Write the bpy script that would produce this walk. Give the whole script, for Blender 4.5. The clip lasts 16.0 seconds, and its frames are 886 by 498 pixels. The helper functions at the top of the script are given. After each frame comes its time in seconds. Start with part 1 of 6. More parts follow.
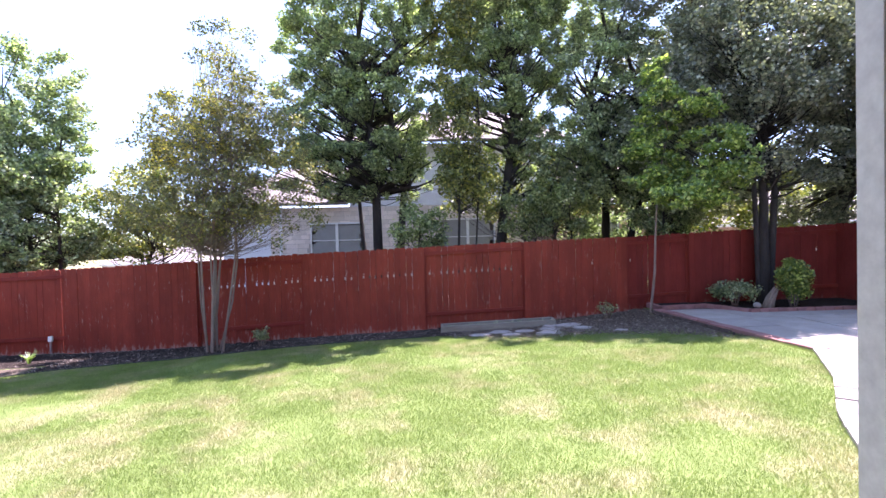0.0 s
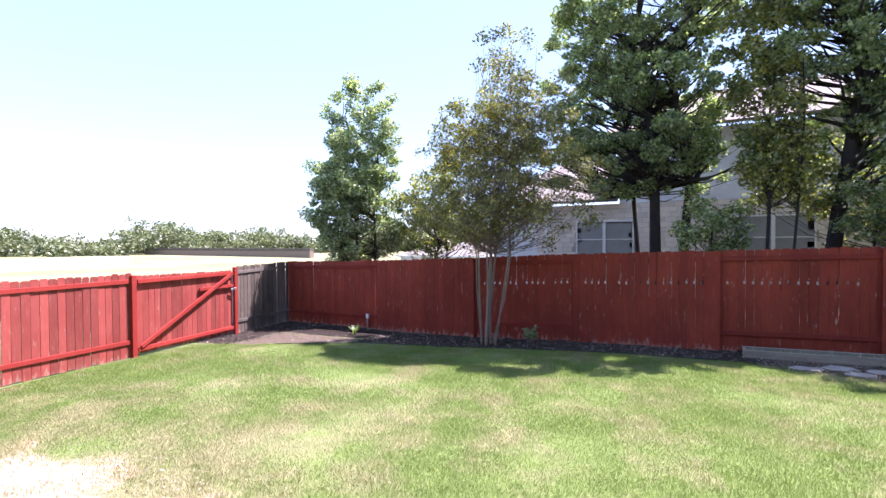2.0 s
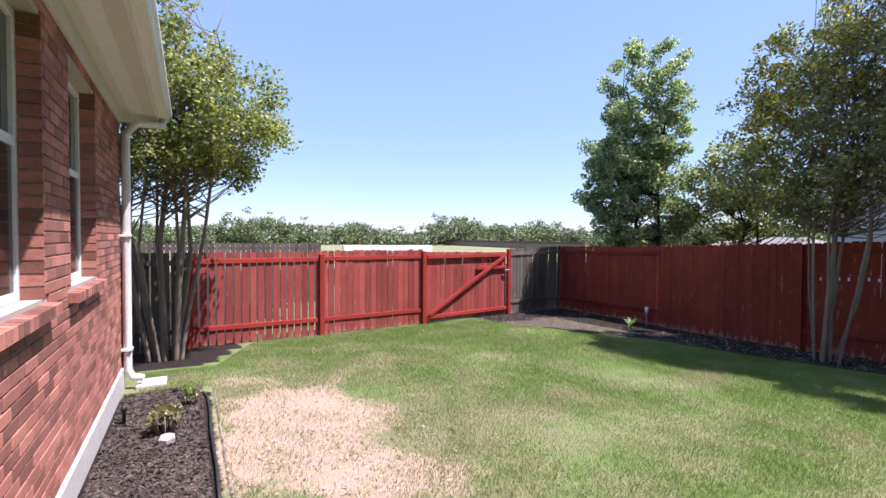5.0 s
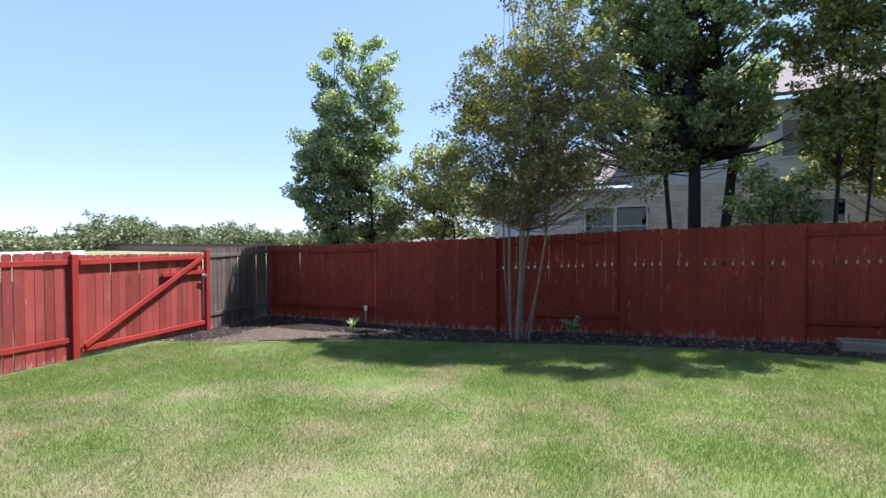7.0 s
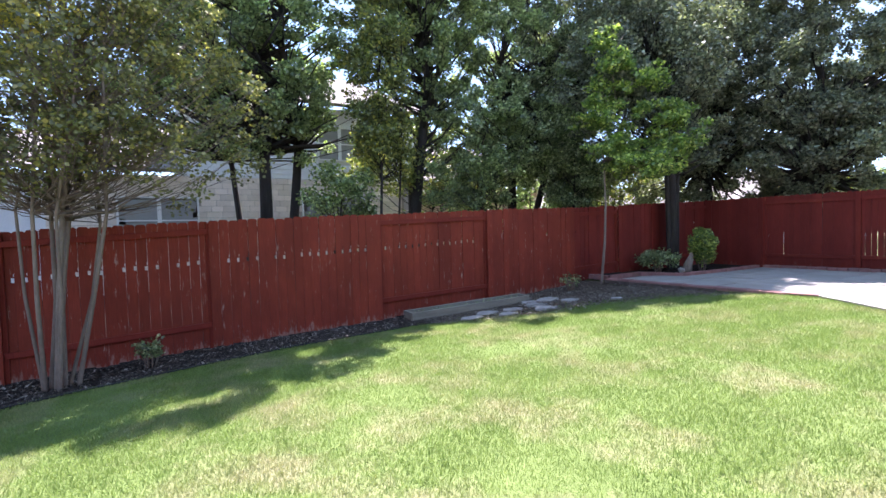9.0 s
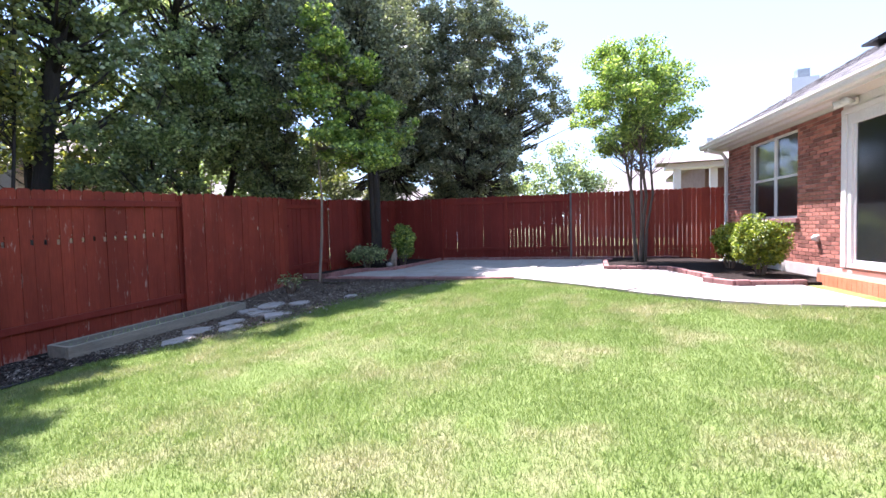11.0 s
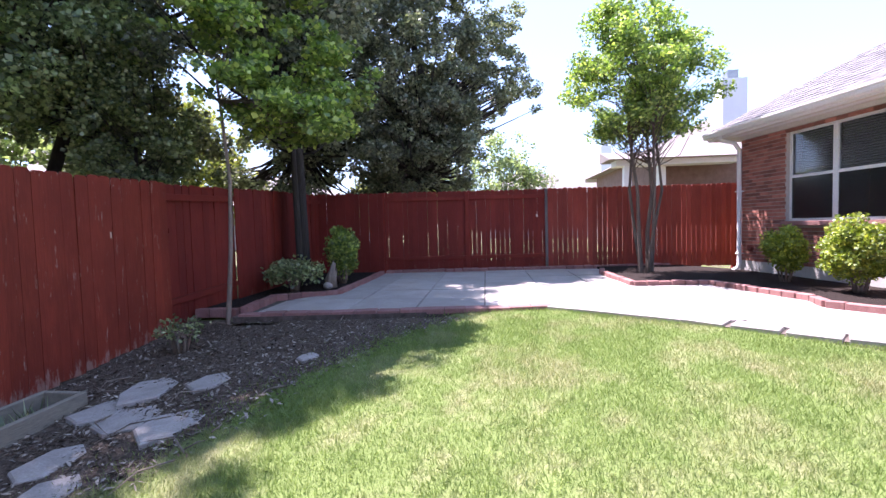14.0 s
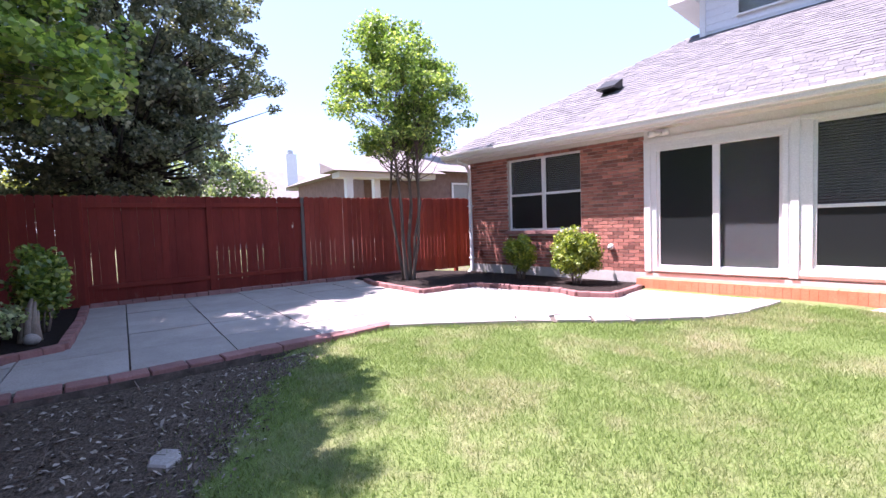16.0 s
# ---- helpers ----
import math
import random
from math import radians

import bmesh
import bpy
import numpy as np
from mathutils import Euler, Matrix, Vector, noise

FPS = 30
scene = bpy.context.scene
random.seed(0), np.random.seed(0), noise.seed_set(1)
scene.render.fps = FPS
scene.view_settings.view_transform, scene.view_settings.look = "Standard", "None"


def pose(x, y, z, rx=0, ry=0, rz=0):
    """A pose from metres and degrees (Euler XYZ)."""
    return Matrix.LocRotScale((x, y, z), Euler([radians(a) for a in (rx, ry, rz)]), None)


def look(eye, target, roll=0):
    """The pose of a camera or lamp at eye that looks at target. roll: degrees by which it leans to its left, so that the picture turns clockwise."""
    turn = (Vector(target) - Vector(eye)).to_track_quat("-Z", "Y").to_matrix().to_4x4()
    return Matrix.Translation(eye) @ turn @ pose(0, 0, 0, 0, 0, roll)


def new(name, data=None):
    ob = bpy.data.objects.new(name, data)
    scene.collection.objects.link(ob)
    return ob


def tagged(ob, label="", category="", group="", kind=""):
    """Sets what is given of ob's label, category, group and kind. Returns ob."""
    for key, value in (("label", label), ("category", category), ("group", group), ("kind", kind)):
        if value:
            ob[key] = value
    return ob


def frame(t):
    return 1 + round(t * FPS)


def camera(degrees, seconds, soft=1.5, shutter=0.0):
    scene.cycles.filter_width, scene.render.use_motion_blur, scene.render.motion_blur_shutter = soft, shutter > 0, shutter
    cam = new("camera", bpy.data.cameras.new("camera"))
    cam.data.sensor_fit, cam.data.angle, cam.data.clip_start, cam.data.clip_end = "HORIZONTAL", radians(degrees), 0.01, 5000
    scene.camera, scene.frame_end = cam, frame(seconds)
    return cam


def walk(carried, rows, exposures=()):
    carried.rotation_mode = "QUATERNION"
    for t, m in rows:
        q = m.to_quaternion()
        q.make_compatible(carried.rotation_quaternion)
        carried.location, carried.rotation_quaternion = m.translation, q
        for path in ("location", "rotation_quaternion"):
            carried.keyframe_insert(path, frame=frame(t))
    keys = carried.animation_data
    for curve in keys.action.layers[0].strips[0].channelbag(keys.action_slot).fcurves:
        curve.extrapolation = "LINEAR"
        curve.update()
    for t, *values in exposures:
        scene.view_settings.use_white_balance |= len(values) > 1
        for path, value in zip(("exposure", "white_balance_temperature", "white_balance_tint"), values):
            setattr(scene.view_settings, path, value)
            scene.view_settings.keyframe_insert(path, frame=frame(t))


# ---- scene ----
cam = camera(87.1, 16.0)
PATH = [
    (0, (-0.328, -0.9, 1.541), (-0.24, 1.098, 1.501), -1.4),
    (0.5, (-0.516, -0.799, 1.504), (-0.5, 1.2, 1.46), -1.5),
    (1, (-0.602, -0.731, 1.56), (-0.852, 1.253, 1.513), -1.1),
    (1.5, (-0.592, -0.506, 1.602), (-1.24, 1.385, 1.56), -0.7),
    (2, (-0.725, -0.426, 1.593), (-1.678, 1.331, 1.56), -0.4),
    (2.5, (-0.807, -0.321, 1.483), (-2.051, 1.245, 1.446), -0.2),
    (3, (-0.844, -0.208, 1.446), (-2.43, 1.009, 1.408), 0.3),
    (3.2, (-0.917, -0.198, 1.428), (-2.598, 0.885, 1.389), 0.6),
    (5.3, (-1.324, 0.29, 1.224), (-3.079, 1.246, 1.172), 0.3),
    (5.5, (-1.426, 0.361, 1.205), (-3.151, 1.372, 1.153), 0.4),
    (6, (-1.778, 0.527, 1.193), (-3.301, 1.823, 1.142), 0.1),
    (6.5, (-2.119, 0.603, 1.2), (-3.327, 2.197, 1.149), -0.2),
    (7, (-2.461, 0.774, 1.126), (-3.311, 2.584, 1.086), -0.2),
    (7.5, (-2.778, 1.013, 1.137), (-3.135, 2.98, 1.089), -0.3),
    (8, (-2.997, 1.31, 1.058), (-2.894, 3.306, 1.009), -0.8),
    (8.5, (-3.361, 1.719, 1.041), (-2.768, 3.629, 0.981), -1.3),
    (9, (-3.6, 2.143, 1.018), (-2.615, 3.881, 0.942), -1.6),
    (9.5, (-3.768, 2.601, 0.962), (-2.381, 4.039, 0.879), -1.3),
    (10, (-3.751, 3.07, 0.883), (-2.092, 4.182, 0.797), -1.4),
    (12.5, (-2.352, 5.115, 0.758), (-0.407, 5.57, 0.664), -1.5),
    (13, (-1.822, 5.537, 0.821), (0.134, 5.94, 0.72), -1.6),
    (13.5, (-1.191, 6.035, 0.852), (0.779, 6.362, 0.749), -1.6),
    (14, (-0.694, 6.466, 0.88), (1.295, 6.65, 0.782), -1.6),
    (14.5, (-0.276, 6.844, 0.904), (1.721, 6.857, 0.811), -1.8),
    (15, (0.017, 7.224, 0.91), (1.992, 6.922, 0.821), -1.5),
    (15.5, (0.29, 7.804, 0.98), (2.157, 7.094, 0.886), -1.9),
    (16, (0.342, 8.333, 1.027), (1.988, 7.201, 0.916), -2.0),
]
walk(cam, [(t, look(eye, target, roll)) for t, eye, target, roll in PATH], [(0, 2.55, 6250, 42), (1, 2.42, 6250, 40), (3, 1.80, 6250, 34), (5.5, 1.27, 6200, 26), (7, 1.42, 6200, 23), (8, 2.28, 6250, 28), (10, 2.33, 6250, 28), (12.5, 2.25, 6250, 34), (14, 2.30, 6250, 38), (16, 2.15, 6250, 40)])

# ---- sun, sky, exposure ----
SUN = Vector((0.33, 0.36, 1.0)).normalized()
world = bpy.data.worlds.new("sky")
scene.world = world
world.use_nodes = True
wn = world.node_tree
sky = wn.nodes.new("ShaderNodeTexSky")
sky.sky_type = "NISHITA"
sky.sun_disc = False
sky.sun_elevation = math.asin(SUN.z)
sky.sun_rotation = math.atan2(SUN.x, SUN.y)
sky.air_density, sky.dust_density, sky.ozone_density = 0.85, 0.15, 1.2
bgn = wn.nodes["Background"]
bgn.inputs["Strength"].default_value = 0.125
blend = wn.nodes.new("ShaderNodeMix")
blend.data_type = "RGBA"
blend.inputs[0].default_value = 0.65
wn.links.new(sky.outputs[0], blend.inputs[6])
blend.inputs[7].default_value = (1.2, 2.0, 2.75, 1)
wn.links.new(blend.outputs[2], bgn.inputs[0])
sun = new("sun", bpy.data.lights.new("sun", "SUN"))
sun.data.energy, sun.data.angle, sun.data.color = 4.2, radians(0.5), (1.0, 0.97, 0.93)
sun.matrix_world = look(SUN * 50, (0, 0, 0))


# ---- material helpers ----
def mat(name, rough=0.7, metal=0.0, spec=0.4):
    m = bpy.data.materials.new(name)
    m.use_nodes = True
    n = m.node_tree
    b = n.nodes["Principled BSDF"]
    b.inputs["Roughness"].default_value = rough
    b.inputs["Metallic"].default_value = metal
    b.inputs["Specular IOR Level"].default_value = spec
    return m, n, b


def coords(n):
    """World place for still surfaces."""
    g = n.nodes.new("ShaderNodeNewGeometry")
    return g.outputs["Position"]


def noise_tex(n, scale, detail=4.0, rough=0.6, vec=None, stretch=None):
    t = n.nodes.new("ShaderNodeTexNoise")
    t.inputs["Scale"].default_value = scale
    t.inputs["Detail"].default_value = detail
    t.inputs["Roughness"].default_value = rough
    v = vec if vec is not None else coords(n)
    if stretch:
        mp = n.nodes.new("ShaderNodeMapping")
        mp.inputs["Scale"].default_value = stretch
        n.links.new(v, mp.inputs["Vector"])
        v = mp.outputs[0]
    n.links.new(v, t.inputs["Vector"])
    return t.outputs["Fac"]


def ramp(n, fac, stops):
    r = n.nodes.new("ShaderNodeValToRGB")
    while len(r.color_ramp.elements) < len(stops):
        r.color_ramp.elements.new(0.5)
    for e, (p, c) in zip(r.color_ramp.elements, stops):
        e.position = p
        e.color = (*c, 1) if len(c) == 3 else c
    n.links.new(fac, r.inputs[0])
    return r.outputs[0]


def mix(n, fac, a, b, blend="MIX"):
    m = n.nodes.new("ShaderNodeMix")
    m.data_type = "RGBA"
    m.blend_type = blend
    for sock, v in ((m.inputs[0], fac), (m.inputs[6], a), (m.inputs[7], b)):
        if isinstance(v, (int, float)):
            sock.default_value = v
        elif isinstance(v, tuple):
            sock.default_value = (*v, 1)
        else:
            n.links.new(v, sock)
    return m.outputs[2]


def bump(n, b, fac, strength=0.3, dist=0.01):
    k = n.nodes.new("ShaderNodeBump")
    k.inputs["Strength"].default_value = strength
    k.inputs["Distance"].default_value = dist
    n.links.new(fac, k.inputs["Height"])
    n.links.new(k.outputs[0], b.inputs["Normal"])


def rnd_object(n):
    return n.nodes.new("ShaderNodeObjectInfo").outputs["Random"]


def rnd_island(n):
    return n.nodes.new("ShaderNodeNewGeometry").outputs["Random Per Island"]


def simple(name, c1, c2, scale=8.0, rough=0.7, bumps=0.3, bdist=0.004, metal=0.0, vary="", amount=0.35, stretch=None, fine=60.0, spec=0.4):
    m, n, b = mat(name, rough, metal, spec)
    big = noise_tex(n, scale, 5, 0.65, stretch=stretch)
    small = noise_tex(n, fine, 3, 0.6, stretch=stretch)
    col = ramp(n, big, [(0.3, c1), (0.7, c2)])
    col = mix(n, ramp(n, small, [(0.3, (0, 0, 0)), (0.75, (0.5, 0.5, 0.5))]), col, tuple(0.55 * v for v in c1))
    if vary:
        r = rnd_object(n) if vary == "object" else rnd_island(n)
        col = mix(n, 1.0, col, ramp(n, r, [(0.0, (1 - amount,) * 3), (1.0, (1 + amount * 0.6,) * 3)]), "MULTIPLY")
    n.links.new(col, b.inputs["Base Color"])
    bump(n, b, small, bumps, bdist)
    return m


def fence_paint(name, c1, c2, wear=(0.30, 0.22, 0.17), worn=0.62, vary=0.3, foot=0.75):
    """Red stain on rough boards, worn through in streaks and near the foot."""
    m, n, b = mat(name, 0.75, 0, 0.25)
    grain = noise_tex(n, 30, 5, 0.7, stretch=(3.0, 3.0, 0.15))
    blotch = noise_tex(n, 1.6, 4, 0.6, stretch=(1, 1, 0.6))
    col = ramp(n, blotch, [(0.3, c1), (0.7, c2)])
    col = mix(n, ramp(n, grain, [(0.35, (0.0,) * 3), (0.8, (0.65,) * 3)]), col, tuple(v * 0.5 for v in c1))
    streak = noise_tex(n, 9, 6, 0.75, stretch=(2.0, 2.0, 0.35))
    col = mix(n, ramp(n, streak, [(worn, (0,) * 3), (worn + 0.08, (0.8,) * 3)]), col, wear)
    tc = n.nodes.new("ShaderNodeTexCoord")
    sp = n.nodes.new("ShaderNodeSeparateXYZ")
    n.links.new(tc.outputs["Object"], sp.inputs[0])
    lowf = n.nodes.new("ShaderNodeMath")
    lowf.operation = "MULTIPLY_ADD"
    n.links.new(sp.outputs[2], lowf.inputs[0])
    lowf.inputs[1].default_value = -1.0
    n.links.new(noise_tex(n, 7, 5, 0.75, stretch=(2.0, 2.0, 0.5)), lowf.inputs[2])
    col = mix(n, ramp(n, lowf.outputs[0], [(0.44, (0,) * 3), (0.54, (foot,) * 3)]), col, wear)
    col = mix(n, 1.0, col, ramp(n, rnd_object(n), [(0, (1 - vary,) * 3), (1, (1 + vary * 0.5, 1 + vary * 0.4, 1 + vary * 0.4))]), "MULTIPLY")
    n.links.new(col, b.inputs["Base Color"])
    bump(n, b, grain, 0.5, 0.004)
    return m


def leaf_mat(name, dark, light, third=None, trans=0.35, rough=0.5):
    m = bpy.data.materials.new(name)
    m.use_nodes = True
    n = m.node_tree
    n.nodes.remove(n.nodes["Principled BSDF"])
    out = n.nodes["Material Output"]
    r = rnd_island(n)
    stops = [(0.0, dark), (0.75, light)] + ([(0.97, third)] if third else [])
    col = ramp(n, r, stops)
    big = noise_tex(n, 0.9, 3, 0.6)
    col = mix(n, 1.0, col, ramp(n, big, [(0.3, (0.75,) * 3), (0.7, (1.2, 1.2, 1.0))]), "MULTIPLY")
    d = n.nodes.new("ShaderNodeBsdfDiffuse")
    t = n.nodes.new("ShaderNodeBsdfTranslucent")
    g = n.nodes.new("ShaderNodeBsdfGlossy")
    g.inputs["Roughness"].default_value = rough
    g.inputs["Color"].default_value = (0.9, 0.95, 1, 1)
    tc = mix(n, 1.0, col, (1.15, 1.3, 0.75), "MULTIPLY")
    n.links.new(col, d.inputs[0])
    n.links.new(tc, t.inputs[0])
    a = n.nodes.new("ShaderNodeMixShader")
    a.inputs[0].default_value = trans
    n.links.new(d.outputs[0], a.inputs[1])
    n.links.new(t.outputs[0], a.inputs[2])
    a2 = n.nodes.new("ShaderNodeMixShader")
    a2.inputs[0].default_value = 0.05
    n.links.new(a.outputs[0], a2.inputs[1])
    n.links.new(g.outputs[0], a2.inputs[2])
    n.links.new(a2.outputs[0], out.inputs[0])
    return m


def lawn_colour(n, blade):
    """Green turf with tan dry patches; the same pattern for soil and blades."""
    pos = coords(n)
    patch = noise_tex(n, 1.25, 6, 0.66, vec=pos)
    small = noise_tex(n, 3.0, 3, 0.55, vec=pos)
    near = n.nodes.new("ShaderNodeVectorMath")
    near.operation = "DISTANCE"
    n.links.new(pos, near.inputs[0])
    near.inputs[1].default_value = (-5.6, 1.3, -0.4)
    parched = n.nodes.new("ShaderNodeMapRange")
    n.links.new(near.outputs["Value"], parched.inputs[0])
    for sk, v in ((1, 1.2), (2, 5.0), (3, 0.11), (4, 0.0)):
        parched.inputs[sk].default_value = v
    dryness = n.nodes.new("ShaderNodeMath")
    n.links.new(patch, dryness.inputs[0])
    n.links.new(parched.outputs[0], dryness.inputs[1])
    patch = dryness.outputs[0]
    green = ramp(n, small, [(0.3, (0.140, 0.208, 0.062)), (0.7, (0.192, 0.268, 0.090))])
    dry = ramp(n, small, [(0.3, (0.28, 0.262, 0.160)), (0.7, (0.36, 0.325, 0.215))])
    return pos, patch, mix(n, ramp(n, patch, [(0.475, (0.02,) * 3), (0.68, (0.72,) * 3)]), green, dry)


M = {}
M["red"] = fence_paint("red_stain", (0.20, 0.032, 0.018), (0.30, 0.050, 0.026), wear=(0.40, 0.30, 0.25), worn=0.605, vary=0.13, foot=0.5)
M["rail"] = fence_paint("rail_red_stain", (0.19, 0.024, 0.016), (0.26, 0.040, 0.023), worn=0.66, vary=0.15, foot=0.0)
M["rail_grey"] = fence_paint("weathered_rail", (0.12, 0.11, 0.10), (0.22, 0.19, 0.17), worn=0.6, foot=0.0)
# deeper red; on the far east bays its darkness paints in their shade
M["red_dark"] = fence_paint("shade_toned_red_stain", (0.17, 0.022, 0.015), (0.23, 0.034, 0.022), worn=0.68, vary=0.14, foot=0.25)
# lighter red with the sunlight of the near east bays in its colour
M["red_sunlit"] = fence_paint("sunlit_red_stain", (0.27, 0.045, 0.030), (0.35, 0.070, 0.046), worn=0.66, vary=0.2, foot=0.2)
M["red_faded"] = fence_paint("faded_red_stain", (0.30, 0.055, 0.045), (0.40, 0.095, 0.080), wear=(0.36, 0.22, 0.17), worn=0.60)
M["red_post"] = fence_paint("red_post_stain", (0.34, 0.034, 0.027), (0.42, 0.052, 0.040), worn=0.72, vary=0.1, foot=0.0)
M["grey_wood"] = fence_paint("weathered_wood", (0.085, 0.072, 0.062), (0.19, 0.155, 0.130), wear=(0.30, 0.22, 0.17), worn=0.6)
M["brick"] = simple("red_brick", (0.33, 0.125, 0.092), (0.50, 0.215, 0.16), 3, 0.85, 0.6, 0.006, vary="object", amount=0.52)
M["brick_far"] = simple("red_brick_joined", (0.33, 0.125, 0.092), (0.50, 0.215, 0.16), 3, 0.85, 0.6, 0.006, vary="island", amount=0.52)
M["nb_brick"] = simple("brown_brick", (0.17, 0.105, 0.085), (0.27, 0.175, 0.145), 5, 0.9, 0.5)
M["mortar"] = simple("mortar", (0.42, 0.37, 0.33), (0.5, 0.45, 0.40), 5, 0.95, 0.4)
M["concrete"] = simple("foundation_concrete", (0.50, 0.48, 0.45), (0.62, 0.60, 0.56), 4, 0.9, 0.4)
M["white"] = simple("white_paint", (0.74, 0.74, 0.73), (0.80, 0.80, 0.79), 3, 0.45, 0.08)
M["cream"] = simple("cream_soffit_paint", (0.62, 0.60, 0.56), (0.68, 0.66, 0.62), 3, 0.6, 0.08)
M["siding"] = simple("white_lap_siding", (0.72, 0.73, 0.76), (0.78, 0.79, 0.8), 3, 0.6, 0.1)
M["slab"] = simple("patio_slab", (0.36, 0.325, 0.295), (0.47, 0.43, 0.395), 2.5, 0.9, 0.35, vary="object", amount=0.12)
M["paver_red"] = simple("red_edging_paver", (0.27, 0.125, 0.115), (0.38, 0.20, 0.18), 6, 0.85, 0.4, vary="object", amount=0.2)
M["step_red"] = simple("orange_painted_brick", (0.62, 0.20, 0.10), (0.72, 0.28, 0.16), 4, 0.7, 0.2, vary="object", amount=0.08)
M["step_edge"] = simple("pink_step_concrete", (0.50, 0.36, 0.31), (0.60, 0.46, 0.40), 3, 0.9, 0.3)
M["bark"] = simple("pale_myrtle_bark", (0.17, 0.13, 0.10), (0.31, 0.245, 0.195), 6, 0.8, 0.6, 0.01, stretch=(1.0, 1.0, 0.3))
M["bark_brown"] = simple("brown_bark", (0.085, 0.066, 0.052), (0.17, 0.135, 0.108), 8, 0.9, 0.7, 0.01, stretch=(1.0, 1.0, 0.3))
M["bark_dark"] = simple("dark_bark", (0.027, 0.023, 0.020), (0.060, 0.051, 0.043), 7, 0.95, 0.9, 0.02, stretch=(0.600, 0.600, 0.120))
M["timber"] = simple("weathered_timber", (0.20, 0.18, 0.14), (0.33, 0.30, 0.24), 5, 0.9, 0.6, 0.008, stretch=(0.3, 2, 2))
M["stone"] = simple("flat_stone", (0.30, 0.275, 0.25), (0.46, 0.42, 0.39), 6, 0.9, 0.6, 0.01)
M["plastic"] = simple("black_plastic", (0.02, 0.02, 0.02), (0.035, 0.035, 0.035), 9, 0.5, 0.1)
M["shingle"] = simple("grey_shingle", (0.145, 0.141, 0.145), (0.20, 0.195, 0.20), 6, 0.95, 0.6, 0.006, vary="object", amount=0.20, fine=120)
M["shingle_far"] = simple("grey_shingle_joined", (0.145, 0.141, 0.145), (0.20, 0.195, 0.20), 6, 0.95, 0.6, 0.006, vary="island", amount=0.20, fine=120)
M["beige_brick"] = simple("beige_brick", (0.78, 0.66, 0.56), (0.85, 0.75, 0.66), 4, 0.9, 0.5, vary="island", amount=0.15)
M["pink_brick"] = simple("pink_brick", (0.56, 0.38, 0.32), (0.68, 0.48, 0.41), 4, 0.9, 0.5, vary="island", amount=0.2)
M["roof_far"] = simple("far_shingle_roof", (0.20, 0.175, 0.165), (0.28, 0.25, 0.235), 2, 0.95, 0.4)
M["roof_wall"] = simple("inside_plaster", (0.22, 0.20, 0.18), (0.26, 0.24, 0.22), 2, 0.9, 0.1)
M["blind"] = simple("dark_blind", (0.26, 0.26, 0.25), (0.32, 0.32, 0.31), 3, 0.6, 0.05)
# near-black colour that stands in for the unlit depth of the rooms
M["dark"] = simple("room_shade_paint", (0.012, 0.012, 0.013), (0.02, 0.02, 0.02), 3, 0.9, 0.05)
M["frosted"] = simple("lamp_glass", (0.7, 0.7, 0.68), (0.78, 0.78, 0.76), 5, 0.2, 0.02)
M["metal"] = simple("galvanised_metal", (0.35, 0.35, 0.35), (0.5, 0.5, 0.5), 9, 0.4, 0.1, metal=0.8)
M["mulch_chip"] = simple("mulch_chip", (0.045, 0.034, 0.028), (0.15, 0.118, 0.098), 8, 0.95, 0.4, vary="island", amount=0.75)
M["litter_chip"] = simple("litter_chip", (0.07, 0.050, 0.036), (0.20, 0.15, 0.11), 8, 0.95, 0.4, vary="island", amount=0.75)
M["dead_leaf"] = simple("dead_leaf", (0.26, 0.22, 0.18), (0.50, 0.44, 0.37), 8, 0.9, 0.2, vary="island", amount=0.5)

gm, gn, gb = mat("window_glass", 0.03, 0, 0.5)
gb.inputs["Base Color"].default_value = (0.5, 0.54, 0.55, 1)
gb.inputs["Transmission Weight"].default_value = 0.92
gb.inputs["IOR"].default_value = 1.45
M["glass"] = gm
sm, sn, sb = mat("insect_screen", 0.16, 0, 0.6)
sb.inputs["Base Color"].default_value = (0.018, 0.022, 0.022, 1)
bump(sn, sb, noise_tex(sn, 1.5, 2), 0.02, 0.004)
M["screen"] = sm

M["leaf_myrtle"] = leaf_mat("myrtle_leaf", (0.085, 0.108, 0.036), (0.27, 0.30, 0.10), (0.52, 0.47, 0.12), 0.45)
M["leaf_myrtle_y"] = leaf_mat("yellowing_myrtle_leaf", (0.10, 0.105, 0.045), (0.27, 0.27, 0.115), (0.50, 0.42, 0.13), 0.42)
M["leaf_yellow"] = leaf_mat("yellow_leaf", (0.42, 0.34, 0.07), (0.78, 0.62, 0.11), None, 0.5)
M["leaf_bright"] = leaf_mat("bright_leaf", (0.075, 0.140, 0.032), (0.26, 0.37, 0.085), (0.62, 0.68, 0.20), 0.5)
M["leaf_oak"] = leaf_mat("oak_leaf", (0.085, 0.125, 0.062), (0.32, 0.39, 0.19), (0.56, 0.62, 0.36), 0.55)
M["leaf_holly"] = leaf_mat("holly_leaf", (0.085, 0.12, 0.066), (0.34, 0.41, 0.22), (0.64, 0.69, 0.48), 0.5)
M["leaf_cedar"] = leaf_mat("cedar_spray", (0.070, 0.088, 0.062), (0.24, 0.26, 0.18), (0.38, 0.40, 0.29), 0.28)
M["leaf_box"] = leaf_mat("boxwood_leaf", (0.09, 0.15, 0.015), (0.30, 0.37, 0.04), (0.50, 0.52, 0.06), 0.35)
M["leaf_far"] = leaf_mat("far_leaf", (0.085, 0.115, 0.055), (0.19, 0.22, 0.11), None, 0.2)

